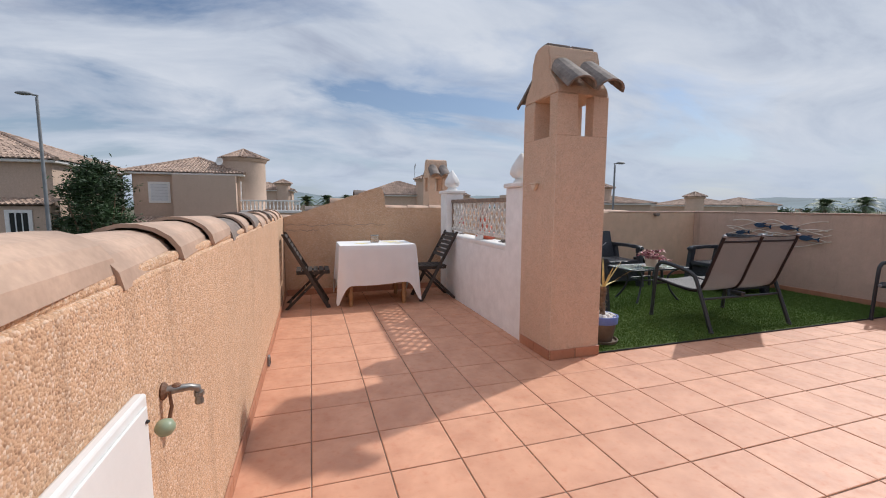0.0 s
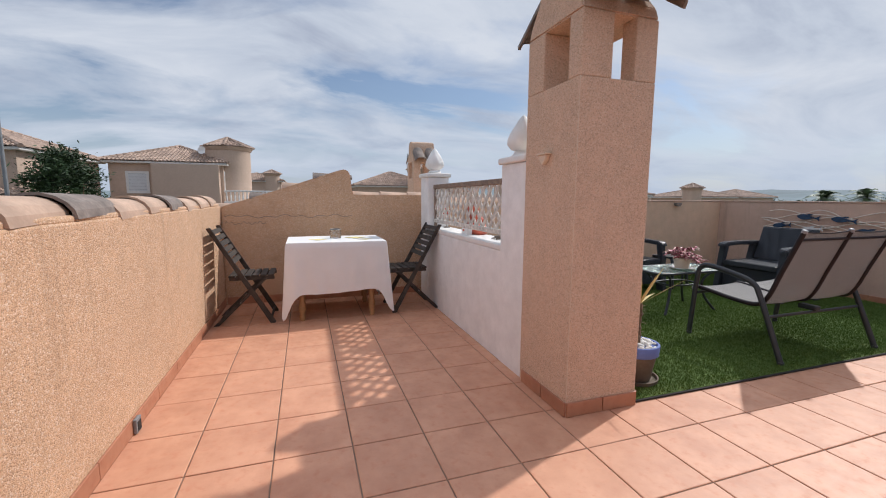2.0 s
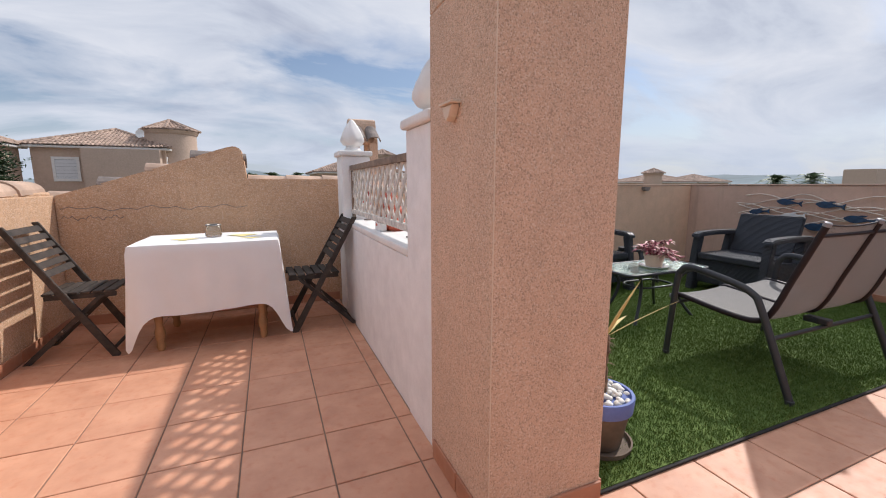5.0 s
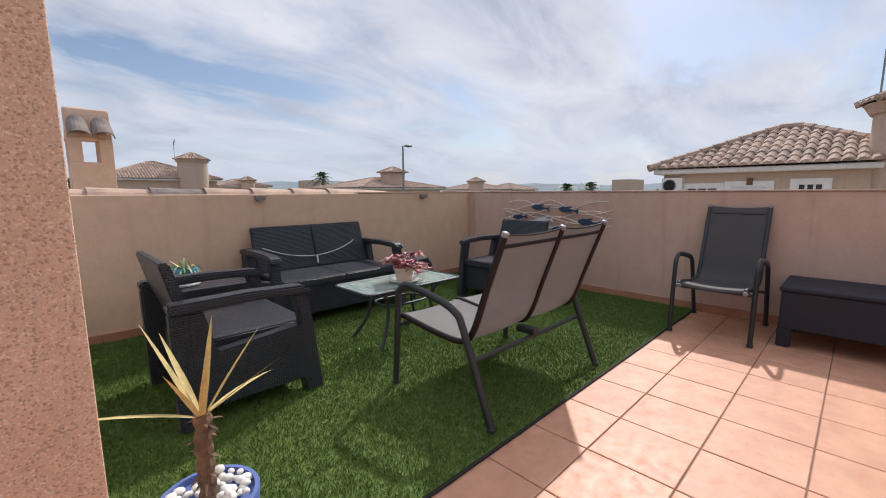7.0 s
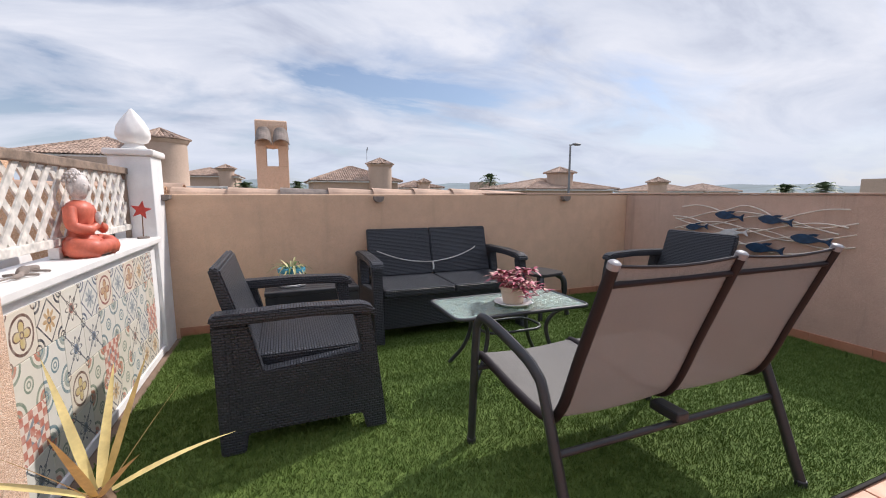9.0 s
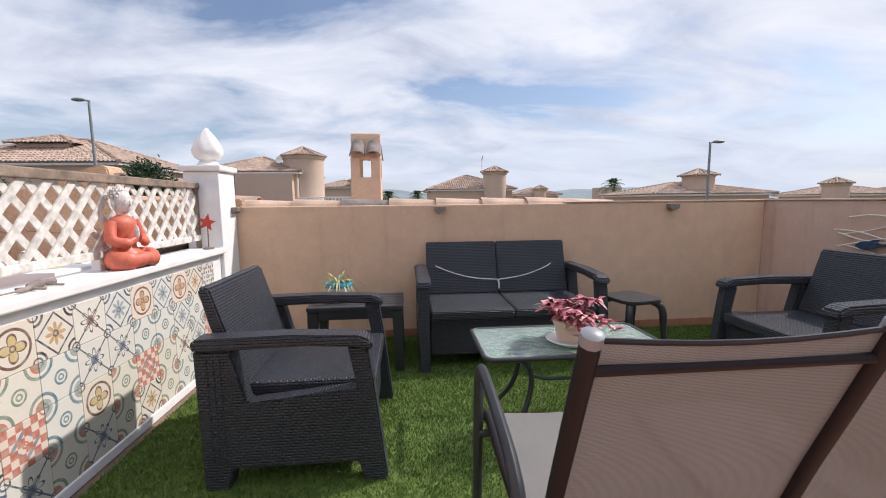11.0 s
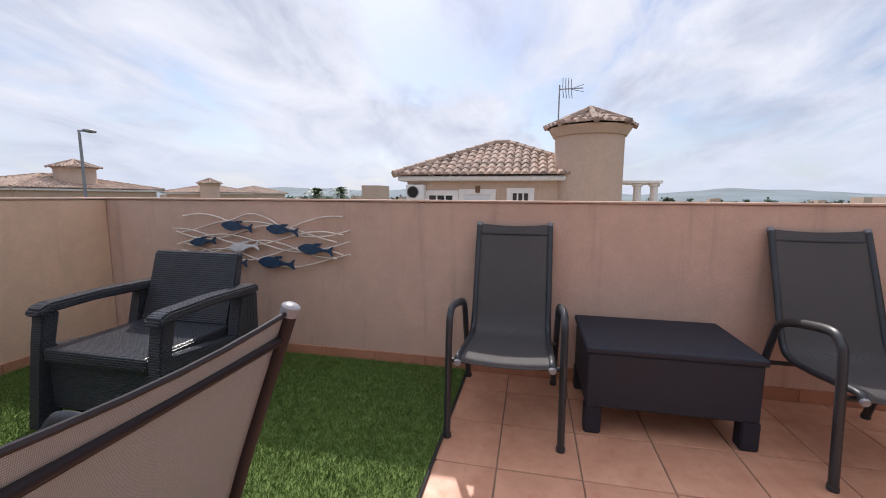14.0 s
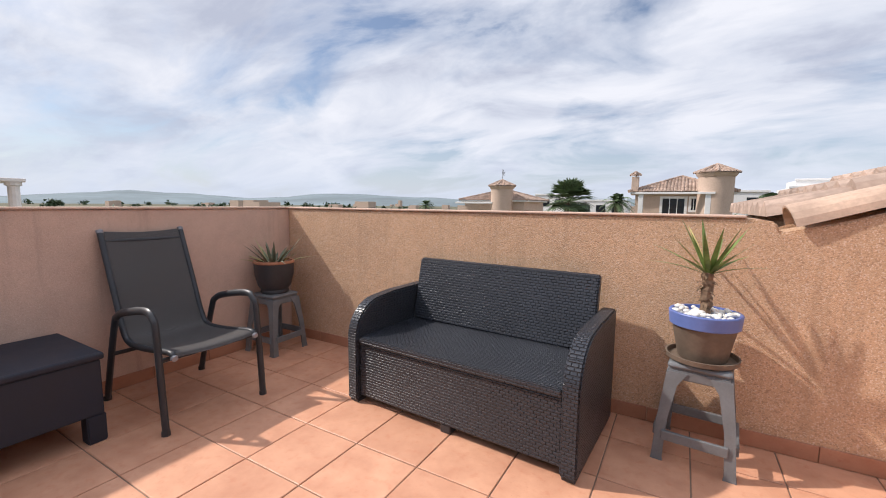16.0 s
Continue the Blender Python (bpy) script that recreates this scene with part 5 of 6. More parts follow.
# ---- fish on the wall ----
fw = thing("fish_wall_art", pose(7.372, 4.72, 0.80), "wire wall sculpture with blue and white wooden fish", "wall art")
rng = random.Random(2)
for k in range(8):
    z0 = -0.10 + 0.036 * k
    y0, y1 = 0.72 - 0.03 * abs(k - 4), -0.69 + 0.05 * (k % 3)
    pts = [(0.004 * math.sin(i + k), y0 + (y1 - y0) * i / 9, z0 + 0.055 * math.sin(i * 0.82 + k * 1.9) + (0.05 if i in (4, 5) and k > 5 else 0)) for i in range(10)]
    part("wire", tube(curve_through(pts, 5), 0.0055, 6), M["wire"], fw, smooth=60)
for y, z, s, white in ((4.887, 0.922, 1.0, 0), (4.528, 0.905, 1.0, 0), (5.175, 0.806, 0.88, 0), (4.838, 0.779, 0.95, 1), (4.281, 0.777, 1.05, 0), (4.584, 0.673, 1.15, 0), (4.93, 0.665, 0.9, 0)):
    top, low = [], []
    for i in range(13):
        u = i / 12
        w = 0.034 * math.sin(math.pi * min(1, u * 1.12) ** 0.75) if u < 0.86 else 0.008
        top.append((0.12 - 0.21 * u, max(w, 0.007)))
        low.append((0.12 - 0.21 * u, -max(w, 0.007)))
    tail = [(-0.125, 0.033), (-0.112, 0.0), (-0.125, -0.033)]
    f = part("fish", prism(top + tail + low[::-1], "x", -0.010, 0.010, 0.003), M["fish_white"] if white else M["fish"], fw, "white painted wooden fish" if white else "dark blue painted wooden fish")
    f.matrix_basis = pose(-0.014, y - 4.72, z - 0.80, rng.uniform(-6, 6)) @ Matrix.Scale(s, 4)
    part("fin", prism([(0.03, 0.026), (-0.03, 0.026), (-0.045, 0.045), (0.0, 0.042)], "x", -0.005, 0.005), M["fish_white"] if white else M["fish"], f)


# ---- neighbourhood ----
LOW = -6.0      # street level


def add_slope(bm, o, u, v, length, reach, rise, pitch=0.24, row=0.42):
    """A slope of half-round clay tiles. o: eave start; u along the eave, v inwards (flat); reach(s): how far up it runs."""
    o, u, v = Vector(o), Vector(u), Vector(v)
    n = max(1, round(length / pitch))
    w = length / n
    for k in range(n):
        mid = reach((k + 0.5) * w)
        rows = max(1, math.ceil(mid / row))
        for r in range(rows):
            ring = []
            for e, lift in ((r / rows, 0.035), ((r + 1) / rows, 0.0)):
                pts = []
                for q, h in ((-0.5, 0.0), (-0.26, 0.062), (0.0, 0.088), (0.26, 0.062), (0.5, 0.0)):
                    s = (k + 0.5 + q) * w
                    d = max(0.0, reach(s)) * e
                    pts.append(bm.verts.new(o + u * s + v * d + Vector((0, 0, rise * d + h * w / 0.24 + lift))))
                ring.append(pts)
            for i in range(4):
                bm.faces.new((ring[0][i], ring[0][i + 1], ring[1][i + 1], ring[1][i]))
            bm.faces.new((ring[0][0], ring[0][1], ring[0][2], ring[0][3], ring[0][4]))


def hip_roof(x0, x1, y0, y1, z, rise, pitch=0.24):
    bm = bmesh.new()
    w, d = x1 - x0, y1 - y0
    half = min(w, d) / 2
    for o, u, v, length in (((x0, y0, z), (1, 0, 0), (0, 1, 0), w), ((x1, y0, z), (0, 1, 0), (-1, 0, 0), d), ((x1, y1, z), (-1, 0, 0), (0, -1, 0), w), ((x0, y1, z), (0, -1, 0), (1, 0, 0), d)):
        add_slope(bm, o, u, v, length, lambda s, L=length: max(0.0, min(half, s, L - s)), rise, pitch)
    top = z + half * rise + 0.06
    if w >= d:
        r0, r1 = (x0 + half, (y0 + y1) / 2, top), (x1 - half, (y0 + y1) / 2, top)
    else:
        r0, r1 = ((x0 + x1) / 2, y0 + half, top), ((x0 + x1) / 2, y1 - half, top)
    if (Vector(r1) - Vector(r0)).length > 0.05:
        add_tube(bm, [r0, r1], 0.12, 8)
    ends = (((x0, y0), r0), ((x0, y1), r0 if w >= d else r1), ((x1, y1), r1), ((x1, y0), r1 if w >= d else r0))
    for (x, y), q in ends:
        a, b = Vector((x, y, z + 0.05)), Vector(q)
        n = max(2, int((b - a).length / 0.4))
        for k in range(n):
            add_tube(bm, [a.lerp(b, k / n), a.lerp(b, (k + 1.08) / n)], [0.125, 0.10], 7)
    return bm


def cone_roof(cx, cy, r, z, rise, n=8, pitch=0.24):
    bm = bmesh.new()
    apo = r * math.cos(math.pi / n)
    side = 2 * r * math.sin(math.pi / n)
    for k in range(n):
        a0, a1 = math.tau * k / n, math.tau * (k + 1) / n
        p, q = Vector((cx + r * math.cos(a0), cy + r * math.sin(a0), z)), Vector((cx + r * math.cos(a1), cy + r * math.sin(a1), z))
        m = (a0 + a1) / 2
        add_slope(bm, p, (q - p).normalized(), (-math.cos(m), -math.sin(m), 0), side, lambda s: max(0.0, apo * (1 - abs(2 * s / side - 1))), rise, pitch)
        add_tube(bm, [p + Vector((0, 0, 0.05)), Vector((cx, cy, z + apo * rise + 0.09))], 0.09, 6)
    return bm


def window_part(h, x0, x1, z0, z1, y, face="y", kind="shutter", out_way=-1):
    """A framed window on a wall of a house; out_way: which way the wall faces along the axis."""
    def box(a, b, c, d, lo, hi, bev=0.0):
        lo, hi = sorted((y + out_way * lo, y + out_way * hi))
        return new_box((a, lo, c), (b, hi, d), bev) if face == "y" else new_box((lo, a, c), (hi, b, d), bev)
    w = part("window", box(x0, x1, z0, z1, 0.002, 0.03), M["shutter"] if kind == "shutter" else M["window"], h, "lowered white shutter" if kind == "shutter" else "dark glazed window")
    part("surround", box(x0 - 0.16, x0 - 0.002, z0 - 0.16, z1 + 0.16, 0.002, 0.06), M["plaster"], w)
    part("surround", box(x1 + 0.002, x1 + 0.16, z0 - 0.16, z1 + 0.16, 0.002, 0.06), M["plaster"], w)
    part("surround", box(x0, x1, z1 + 0.002, z1 + 0.16, 0.002, 0.06), M["plaster"], w)
    part("sill", box(x0, x1, z0 - 0.16, z0 - 0.002, 0.002, 0.08), M["plaster"], w)
    if kind != "shutter":
        n = 3
        for k in range(n + 1):
            xx = x0 + (x1 - x0) * k / n
            part("bar", box(xx - 0.025, xx + 0.025, z0, z1, 0.031, 0.05), M["shutter"], w)
    else:
        k = z0 + 0.12
        while k < z1:
            part("slat", box(x0, x1, k, k + 0.012, 0.031, 0.036), M["lamp"], w)
            k += 0.22


def house(label, body, eave, rise, turret=None, over=0.45, pitch=0.24, group="villas around"):
    """A villa: rendered walls, cornice, hipped tile roof, and a round stair turret."""
    x0, x1, y0, y1 = body
    h = thing("house", pose(0, 0, 0), label, "house", group)
    part("wall", new_box((x0, y0, LOW), (x1, y1, eave - 0.16)), M["far_wall"], h)
    part("cornice", new_box((x0 - over + 0.1, y0 - over + 0.1, eave - 0.159), (x1 + over - 0.1, y1 + over - 0.1, eave - 0.002), 0.05), M["plaster"], h)
    part("roof", hip_roof(x0 - over, x1 + over, y0 - over, y1 + over, eave, rise, pitch), M["roof"], h, "sun-bleached clay tile roof")
    if turret:
        tx, ty, r, top = turret
        tw_ = part("turret", lathe([(r, LOW), (r, top - 0.25), (r + 0.06, top - 0.24), (r + 0.14, top - 0.10), (r + 0.2, top)], 28, (tx, ty, 0)), M["far_wall"], h, "round stair turret", 40)
        part("turret_roof", cone_roof(tx, ty, r + 0.34, top, 0.42), M["roof"], tw_, "eight-sided clay tile cap")
    return h


def aerial(x, y, z, tall, turn=0.0):
    t = thing("tv_aerial", pose(x, y, z, 0, 0, turn), "thin metal television aerial on a rooftop", "aerial", "rooftop aerials")
    part("mast", tube([(0, 0, 0), (0, 0, tall)], 0.022, 6), M["lamp"], t)
    part("boom", tube([(0, 0, tall - 0.12), (0, -0.75, tall - 0.05)], 0.016, 6), M["lamp"], t)
    for k in range(4):
        part("rod", tube([(-0.05, -0.12 - 0.09 * k, tall - 0.38), (0, -0.10 - 0.09 * k, tall - 0.1), (0.05, -0.12 - 0.09 * k, tall + 0.22)], 0.012, 5), M["lamp"], t)
    for z2 in (0.06, -0.16):
        part("rod", tube([(0, -0.35, tall - 0.1), (0, -0.78, tall + z2)], 0.010, 5), M["lamp"], t)
    return t


# pale villa with two wings, seen over the west wall
h = house("two-storey peach villa with round turret and tiled roof", (-11.5, -4.3, 36.6, 45.0), 3.62, 0.36, (-4.2, 38.6, 1.62, 4.95))
part("wing", new_box((-8.75, 35.9, LOW), (-4.5, 36.598, 3.45)), M["far_wall"], h)
window_part(h, -10.35, -9.25, 1.5, 2.75, 36.6)
window_part(h, 36.9, 37.6, 1.6, 2.9, -4.3, "x", "shutter", 1)
bm = bmesh.new()
add_slope(bm, (-12.0, 34.6, -0.05), (1, 0, 0), (0, 1, 0), 9.0, lambda s: 1.29, 0.26)
part("porch_roof", bm, M["roof"], h, "strip of clay tiles over the porch")
part("porch_wall", new_box((-11.6, 34.9, LOW), (-3.2, 35.898, -0.08)), M["far_wall"], h)
window_part(h, -10.9, -8.6, -2.2, -0.75, 34.9, "y", "glass")
part("balcony_rail", new_box((-4.28, 36.2, 1.50), (0.2, 36.34, 1.62), 0.02), M["plaster"], h)
part("balcony_slab", new_box((-4.28, 36.1, 0.60), (0.2, 38.2, 0.80), 0.02), M["plaster"], h)
part("terrace_wall", new_box((-3.19, 36.2, LOW), (0.2, 40.0, 0.598)), M["far_wall"], h)
bal = lathe([(0.05, 0.0), (0.05, 0.06), (0.035, 0.1), (0.07, 0.28), (0.035, 0.5), (0.05, 0.6), (0.05, 0.7)], 8)
bal_me = mesh_of(bal, "baluster", M["plaster"])
for k in range(16):
    piece("baluster", bal_me, h, pose(-4.1 + 0.28 * k, 36.27, 0.80))
part("dish", lathe([(0.02, 0.0), (0.2, 0.04), (0.3, 0.11), (0.28, 0.11), (0.02, 0.03)], 14), M["plaster"], h, "pale satellite dish").matrix_basis = pose(-5.75, 37.3, 4.6, 80, 0, -20)

h = house("peach villa with a low tiled wing behind trees", (-23.0, -12.2, 28.2, 37.0), 3.55, 0.38)
bm = bmesh.new()
add_slope(bm, (-23.0, 26.9, 1.15), (1, 0, 0), (0, 1, 0), 11.2, lambda s: 1.28, 0.25)
part("porch_roof", bm, M["roof"], h, "strip of clay tiles over the porch")
part("porch_wall", new_box((-23.0, 27.1, LOW), (-12.0, 28.198, 1.1)), M["far_wall"], h)
window_part(h, -13.6, -12.8, -0.35, 0.75, 27.1, "y", "glass")
part("cupola", new_box((-19.4, 30.6, 4.0), (-16.4, 33.6, 4.95)), M["far_wall"], h)
part("cupola_roof", hip_roof(-19.8, -16.0, 30.2, 34.0, 4.955, 0.34), M["roof"], h, "small clay tile roof")

h = house("single-roofed peach villa with round turret", (7.0, 16.0, 47.5, 56.0), 2.45, 0.36, (14.0, 47.4, 1.25, 4.25))
aerial(12.7, 48.0, 4.0, 1.9)
h = house("low peach house with broad tiled roof and cupola", (24.5, 34.5, 34.6, 43.0), 1.55, 0.22)
part("cupola", lathe([(1.25, 1.6), (1.25, 3.0), (1.4, 3.1)], 24, (29.6, 36.6, 0)), M["far_wall"], h)
part("cupola_roof", cone_roof(29.6, 36.6, 1.65, 3.1, 0.36), M["roof"], h, "small clay tile cap")
house("peach house with round turret among trees", (45.5, 52.0, 38.5, 45.0), 1.45, 0.26, (45.3, 38.8, 1.0, 2.45))
house("distant peach house with turret above the rooftops", (-8.0, -1.5, 62.0, 70.0), 3.3, 0.3, (-2.6, 62.2, 0.95, 4.2))
house("distant peach house with a small tower", (20.0, 26.0, 60.0, 67.0), 2.0, 0.28, (23.2, 59.6, 0.85, 2.75))
house("distant peach house with low tiled roof", (56.0, 66.0, 70.0, 80.0), 2.0, 0.3)
house("distant peach house with low tiled roof", (72.0, 80.0, 52.0, 60.0), 1.6, 0.3)

# villa beyond the east wall
h = house("peach villa with tiled hip roof beside a turret", (17.5, 22.5, 1.2, 6.75), 1.78, 0.43, (17.95, 1.25, 0.98, 3.15), 0.35, 0.26)
window_part(h, 5.25, 6.05, 0.0, 1.18, 17.5, "x", "glass")
window_part(h, 4.1, 4.92, 0.0, 1.22, 17.5, "x")
window_part(h, 2.95, 3.45, 0.2, 1.26, 17.5, "x", "glass")
lan = part("wall_lantern", new_box((17.40, 4.42, 1.27), (17.498, 4.56, 1.47), 0.02), M["rust"], h)
bm = bmesh.new()
add_box(bm, (19.0, -1.15, 1.60), (20.6, 0.2, 1.70), 0.02)
part("pergola_top", bm, M["plaster"], h, "white pergola beam")
for y in (-0.95, -0.45):
    part("pergola_post", lathe([(0.12, LOW), (0.12, 1.5), (0.17, 1.52), (0.17, 1.598)], 12, (19.2, y, 0)), M["plaster"], h)
ac = thing("air_conditioner", pose(17.38, 6.43, 1.05), "white outdoor air conditioning unit on a wall", "air conditioner")
part("case", new_box((-0.16, -0.29, 0.0), (0.118, 0.29, 0.46), 0.02), M["white_plastic"], ac)
part("fan_grille", tube([(-0.165, 0.06 + 0.18 * math.cos(a), 0.23 + 0.18 * math.sin(a)) for a in [k * math.tau / 20 for k in range(20)]], 0.012, 6, closed=True), M["lamp"], ac)
part("fan", lathe([(0.02, 0.0), (0.165, 0.002), (0.165, 0.006), (0.02, 0.008)], 20), M["dark"], ac, "dark fan opening").matrix_basis = pose(-0.162, 0.06, 0.23, 0, -90, 0)
part("mount", new_box((-0.12, -0.25, -0.06), (0.118, 0.25, -0.001), 0.005), M["lamp"], ac)
aerial(18.15, 2.15, 3.25, 1.25, 20)

# houses to the south
h = house("peach villa with a glazed porch and round turret", (1.6, 7.8, -39.5, -33.2), 2.25, 0.36, (2.55, -33.0, 1.12, 3.55))
window_part(h, 4.4, 5.9, 0.3, 1.75, -33.2, "y", "glass", 1)
window_part(h, 3.5, 4.0, 0.9, 1.75, -33.2, "y", "glass", 1)
for x in (7.3, 3.0):
    part("porch_post", new_box((x - 0.17, -32.2, LOW), (x + 0.17, -31.9, 2.05), 0.02), M["plaster"], h)
part("porch_beam", new_box((2.6, -32.3, 2.051), (7.7, -31.8, 2.2), 0.02), M["plaster"], h)
part("chimney_stack", new_box((7.6, -33.4, 2.0), (8.1, -32.9, 3.45), 0.02), M["far_wall"], h)
part("chimney_cap", cone_roof(7.85, -33.15, 0.42, 3.5, 0.8, 4, 0.2), M["roof"], h)
h = house("peach villa with round turret and white porch", (17.5, 23.8, -41.0, -34.9), 1.6, 0.30, (19.6, -34.5, 1.05, 2.9))
part("porch_beam", new_box((20.2, -34.0, 1.25), (24.2, -33.6, 1.42), 0.02), M["plaster"], h)
aerial(19.6, -34.5, 3.3, 1.0)
for x0, y0, w, d, z in ((-11.5, -60.0, 6.5, 7.0, 3.2), (-9.0, -61.0, 3.0, 5.0, 4.1), (-19.0, -62.0, 9.0, 6.0, 2.6), (11.0, -62.0, 9.0, 6.0, 1.75), (18.0, -60.0, 4.5, 6.0, 2.5), (-2.5, -52.0, 3.2, 5.0, 2.6), (24.5, -66.0, 6.0, 6.0, 1.7), (30.0, -70.0, 5.0, 6.0, 1.6)):
    wh = thing("white_house", pose(x0, y0, 0), "flat-roofed white house in the distance", "house", "white houses")
    part("wall", new_box((0, 0, LOW), (w, d, z)), M["plaster"], wh)
    part("parapet", new_box((-0.1, d - 0.1, z + 0.001), (w + 0.1, d + 0.1, z + 0.22), 0.03), M["plaster"], wh)
    for k in range(max(1, int(w / 2.2))):
        part("window", new_box((0.5 + 2.0 * k, d + 0.002, z - 1.5), (1.7 + 2.0 * k, d + 0.04, z - 0.5)), M["window"], wh)


# chimney of the next house, like our own
nb = structure(part("neighbour_wall", new_box((0.4, NORTH + 0.45, LOW), (7.6, 12.0, 0.2)), M["far_wall"]), "rendered block of the adjoining house", "house")
nc = thing("neighbour_chimney", pose(0, 0, 0), "peach chimney with openings and dark clay hood tiles", "chimney")
ox, oy = 3.44 - cx0, 9.22 - cy0
drop = -0.20
part("shaft", new_box((cx0 + ox, cy0 + oy, 0.201), (cx1 + ox, cy1 + oy, 1.715 + drop), 0.006), M["chimney"], nc)
for x in (cx0, cx1 - 0.14):
    for y in (cy0, cy1 - 0.12):
        part("pier", new_box((x + ox, y + oy, 1.7151 + drop), (x + 0.14 + ox, y + 0.12 + oy, 2.015 + drop), 0.006), M["chimney"], nc)
part("hood", prism([(a + oy, b + drop) for a, b in head], "x", cx0 + ox, cx1 + ox, 0.008), M["chimney"], nc)
for x in (cx0 + 0.115, cx1 - 0.095):
    piece("hood_tile", hood_tile, nc, pose(x + ox, cy0 - 0.125 + oy, zh + 0.005 + drop, 38, 0, 0))
    piece("hood_tile", hood_tile, nc, pose(x + ox, cy1 + 0.125 + oy, zh + 0.005 + drop, 38, 0, 180))

structure(part("house_block", new_box((0.42, -8.0, LOW), (7.58, NORTH + 0.44, -0.31)), M["far_wall"]), "rendered walls of the house under the terrace", "house")

# tiled roof over the stairs
sr = structure(new("stair_roof"), "sloping clay tile roof over the stairs", "roof")
part("slab", prism([(4.06, 1.02), (4.06, 1.055), (2.45, 1.60), (2.45, 1.54)], "y", -1.9, SOUTH - 0.205, 0.004), M["stucco"], sr)
bm = bmesh.new()
add_slope(bm, (4.10, -1.9, 1.075), (0, 1, 0), (-1, 0, 0), 1.93, lambda s: 1.62, 0.335, 0.22, 0.4)
part("tiles", bm, M["roof"], sr)
for k in range(5):
    piece("verge_tile", ridge[k % 2 if k == 3 else 0], sr, pose(4.02 - 0.36 * k, SOUTH - 0.10, 1.07 + 0.121 * k, 0, 0, 90) @ pose(0, 0, 0, 18.5, 0, 0))


# ---- lamp posts, palms and trees ----
def street_lamp(x, y, top, turn):
    t = thing("street_lamp", pose(x, y, LOW, 0, 0, turn), "grey street lamp on a tall steel pole", "lamp post", "street lamps")
    hgt = top - LOW
    part("pole", tube([(0, 0, 0), (0, 0, hgt * 0.5), (0, 0, hgt - 0.1)], [0.11, 0.085, 0.055], 10), M["lamp"], t, smooth=50)
    part("arm", tube([(0, 0, hgt - 0.12), (0.05, 0, hgt - 0.02), (-0.25, 0, hgt + 0.03)], 0.045, 8), M["lamp"], t)
    bm = bmesh.new()
    add_ball(bm, (-0.45, 0, hgt + 0.05), 0.3, 12, (1.1, 0.5, 0.3))
    part("head", bm, M["lamp"], t, smooth=60)


street_lamp(-10.7, 24.4, 6.1, 0)
street_lamp(19.9, 22.9, 4.0, 180)


def palm_tree(x, y, top, size, seed, feather=False, base=LOW):
    t = thing("palm_tree", pose(x, y, base), "green palm tree rising above the rooftops", "palm", "palm trees")
    rng = random.Random(seed)
    hh = top - base - size * 0.75
    part("trunk", tube([(0.06 * math.sin(k), 0.05 * math.cos(2 * k), hh * k / 8) for k in range(9)], [0.24 - 0.012 * k + 0.02 * (k % 2) for k in range(9)], 9), M["trunk"], t)
    bm = bmesh.new()
    n = 46 if not feather else 34
    for k in range(n):
        a = k * 2.399 + rng.uniform(-0.2, 0.2)
        e = -0.5 + 1.9 * ((k + 0.5) / n) + rng.uniform(-0.15, 0.15)
        way = Vector((math.cos(a) * math.cos(e), math.sin(a) * math.cos(e), math.sin(e)))
        b = Vector((0, 0, hh))
        if feather:
            ln = size * rng.uniform(0.9, 1.15)
            prev = b
            for i in range(1, 15):
                u = i / 14
                c = b + way * ln * u - Vector((0, 0, 0.55 * ln * u * u))
                side = (c - prev).cross(Vector((0, 0, 1))).normalized()
                for s in (-1, 1):
                    tip = c + side * s * ln * 0.26 * math.sin(math.pi * min(1, u * 0.85 + 0.12)) + (c - prev) * 1.6 - Vector((0, 0, 0.06 * ln))
                    wv = (c - prev).normalized() * 0.05
                    bm.faces.new([bm.verts.new(p) for p in (c - wv, c + wv, tip)])
                prev = c
        else:
            stalk = b + way * size * 0.45
            add_tube(bm, [b, stalk], 0.02, 4, caps=False)
            side = way.cross(Vector((0, 0, 1)))
            side = side.normalized() if side.length > 0.01 else Vector((1, 0, 0))
            nn = side.cross(way)
            for i in range(13):
                f = math.radians(-75 + 150 * i / 12)
                d = way * math.cos(f) + side * math.sin(f) + nn * 0.12 * abs(math.sin(f))
                ln = size * 0.55 * rng.uniform(0.85, 1.1)
                tip = stalk + d * ln - Vector((0, 0, 0.22 * ln))
                midp = stalk + d * ln * 0.5
                wv = (way * -math.sin(f) + side * math.cos(f)) * 0.045 * size
                bm.faces.new([bm.verts.new(p) for p in (stalk, midp + wv, tip, midp - wv)])
    part("crown", bm, M["palm"], t, "crown of ragged green fronds")


for k, (x, y, top, size, fe) in enumerate(((31.8, 55.5, 4.5, 1.9, True), (48.1, 69.0, 4.1, 1.8, True), (47.3, 26.6, 2.6, 1.7, True), (48.8, 24.4, 2.7, 1.7, True), (2.6, 44.5, 2.7, 1.3, True), (0.6, 47.0, 2.7, 1.4, True), (9.6, -19.2, 2.45, 1.45, False), (8.7, -30.2, 2.4, 1.3, True), (0.4, -25.4, 2.35, 1.6, True), (36.8, -47.9, 2.2, 1.5, True), (20.0, 3.0, 0.9, 1.0, True), (5.9, 60.0, 3.2, 1.4, True))):
    palm_tree(x, y, top, size, k, fe)


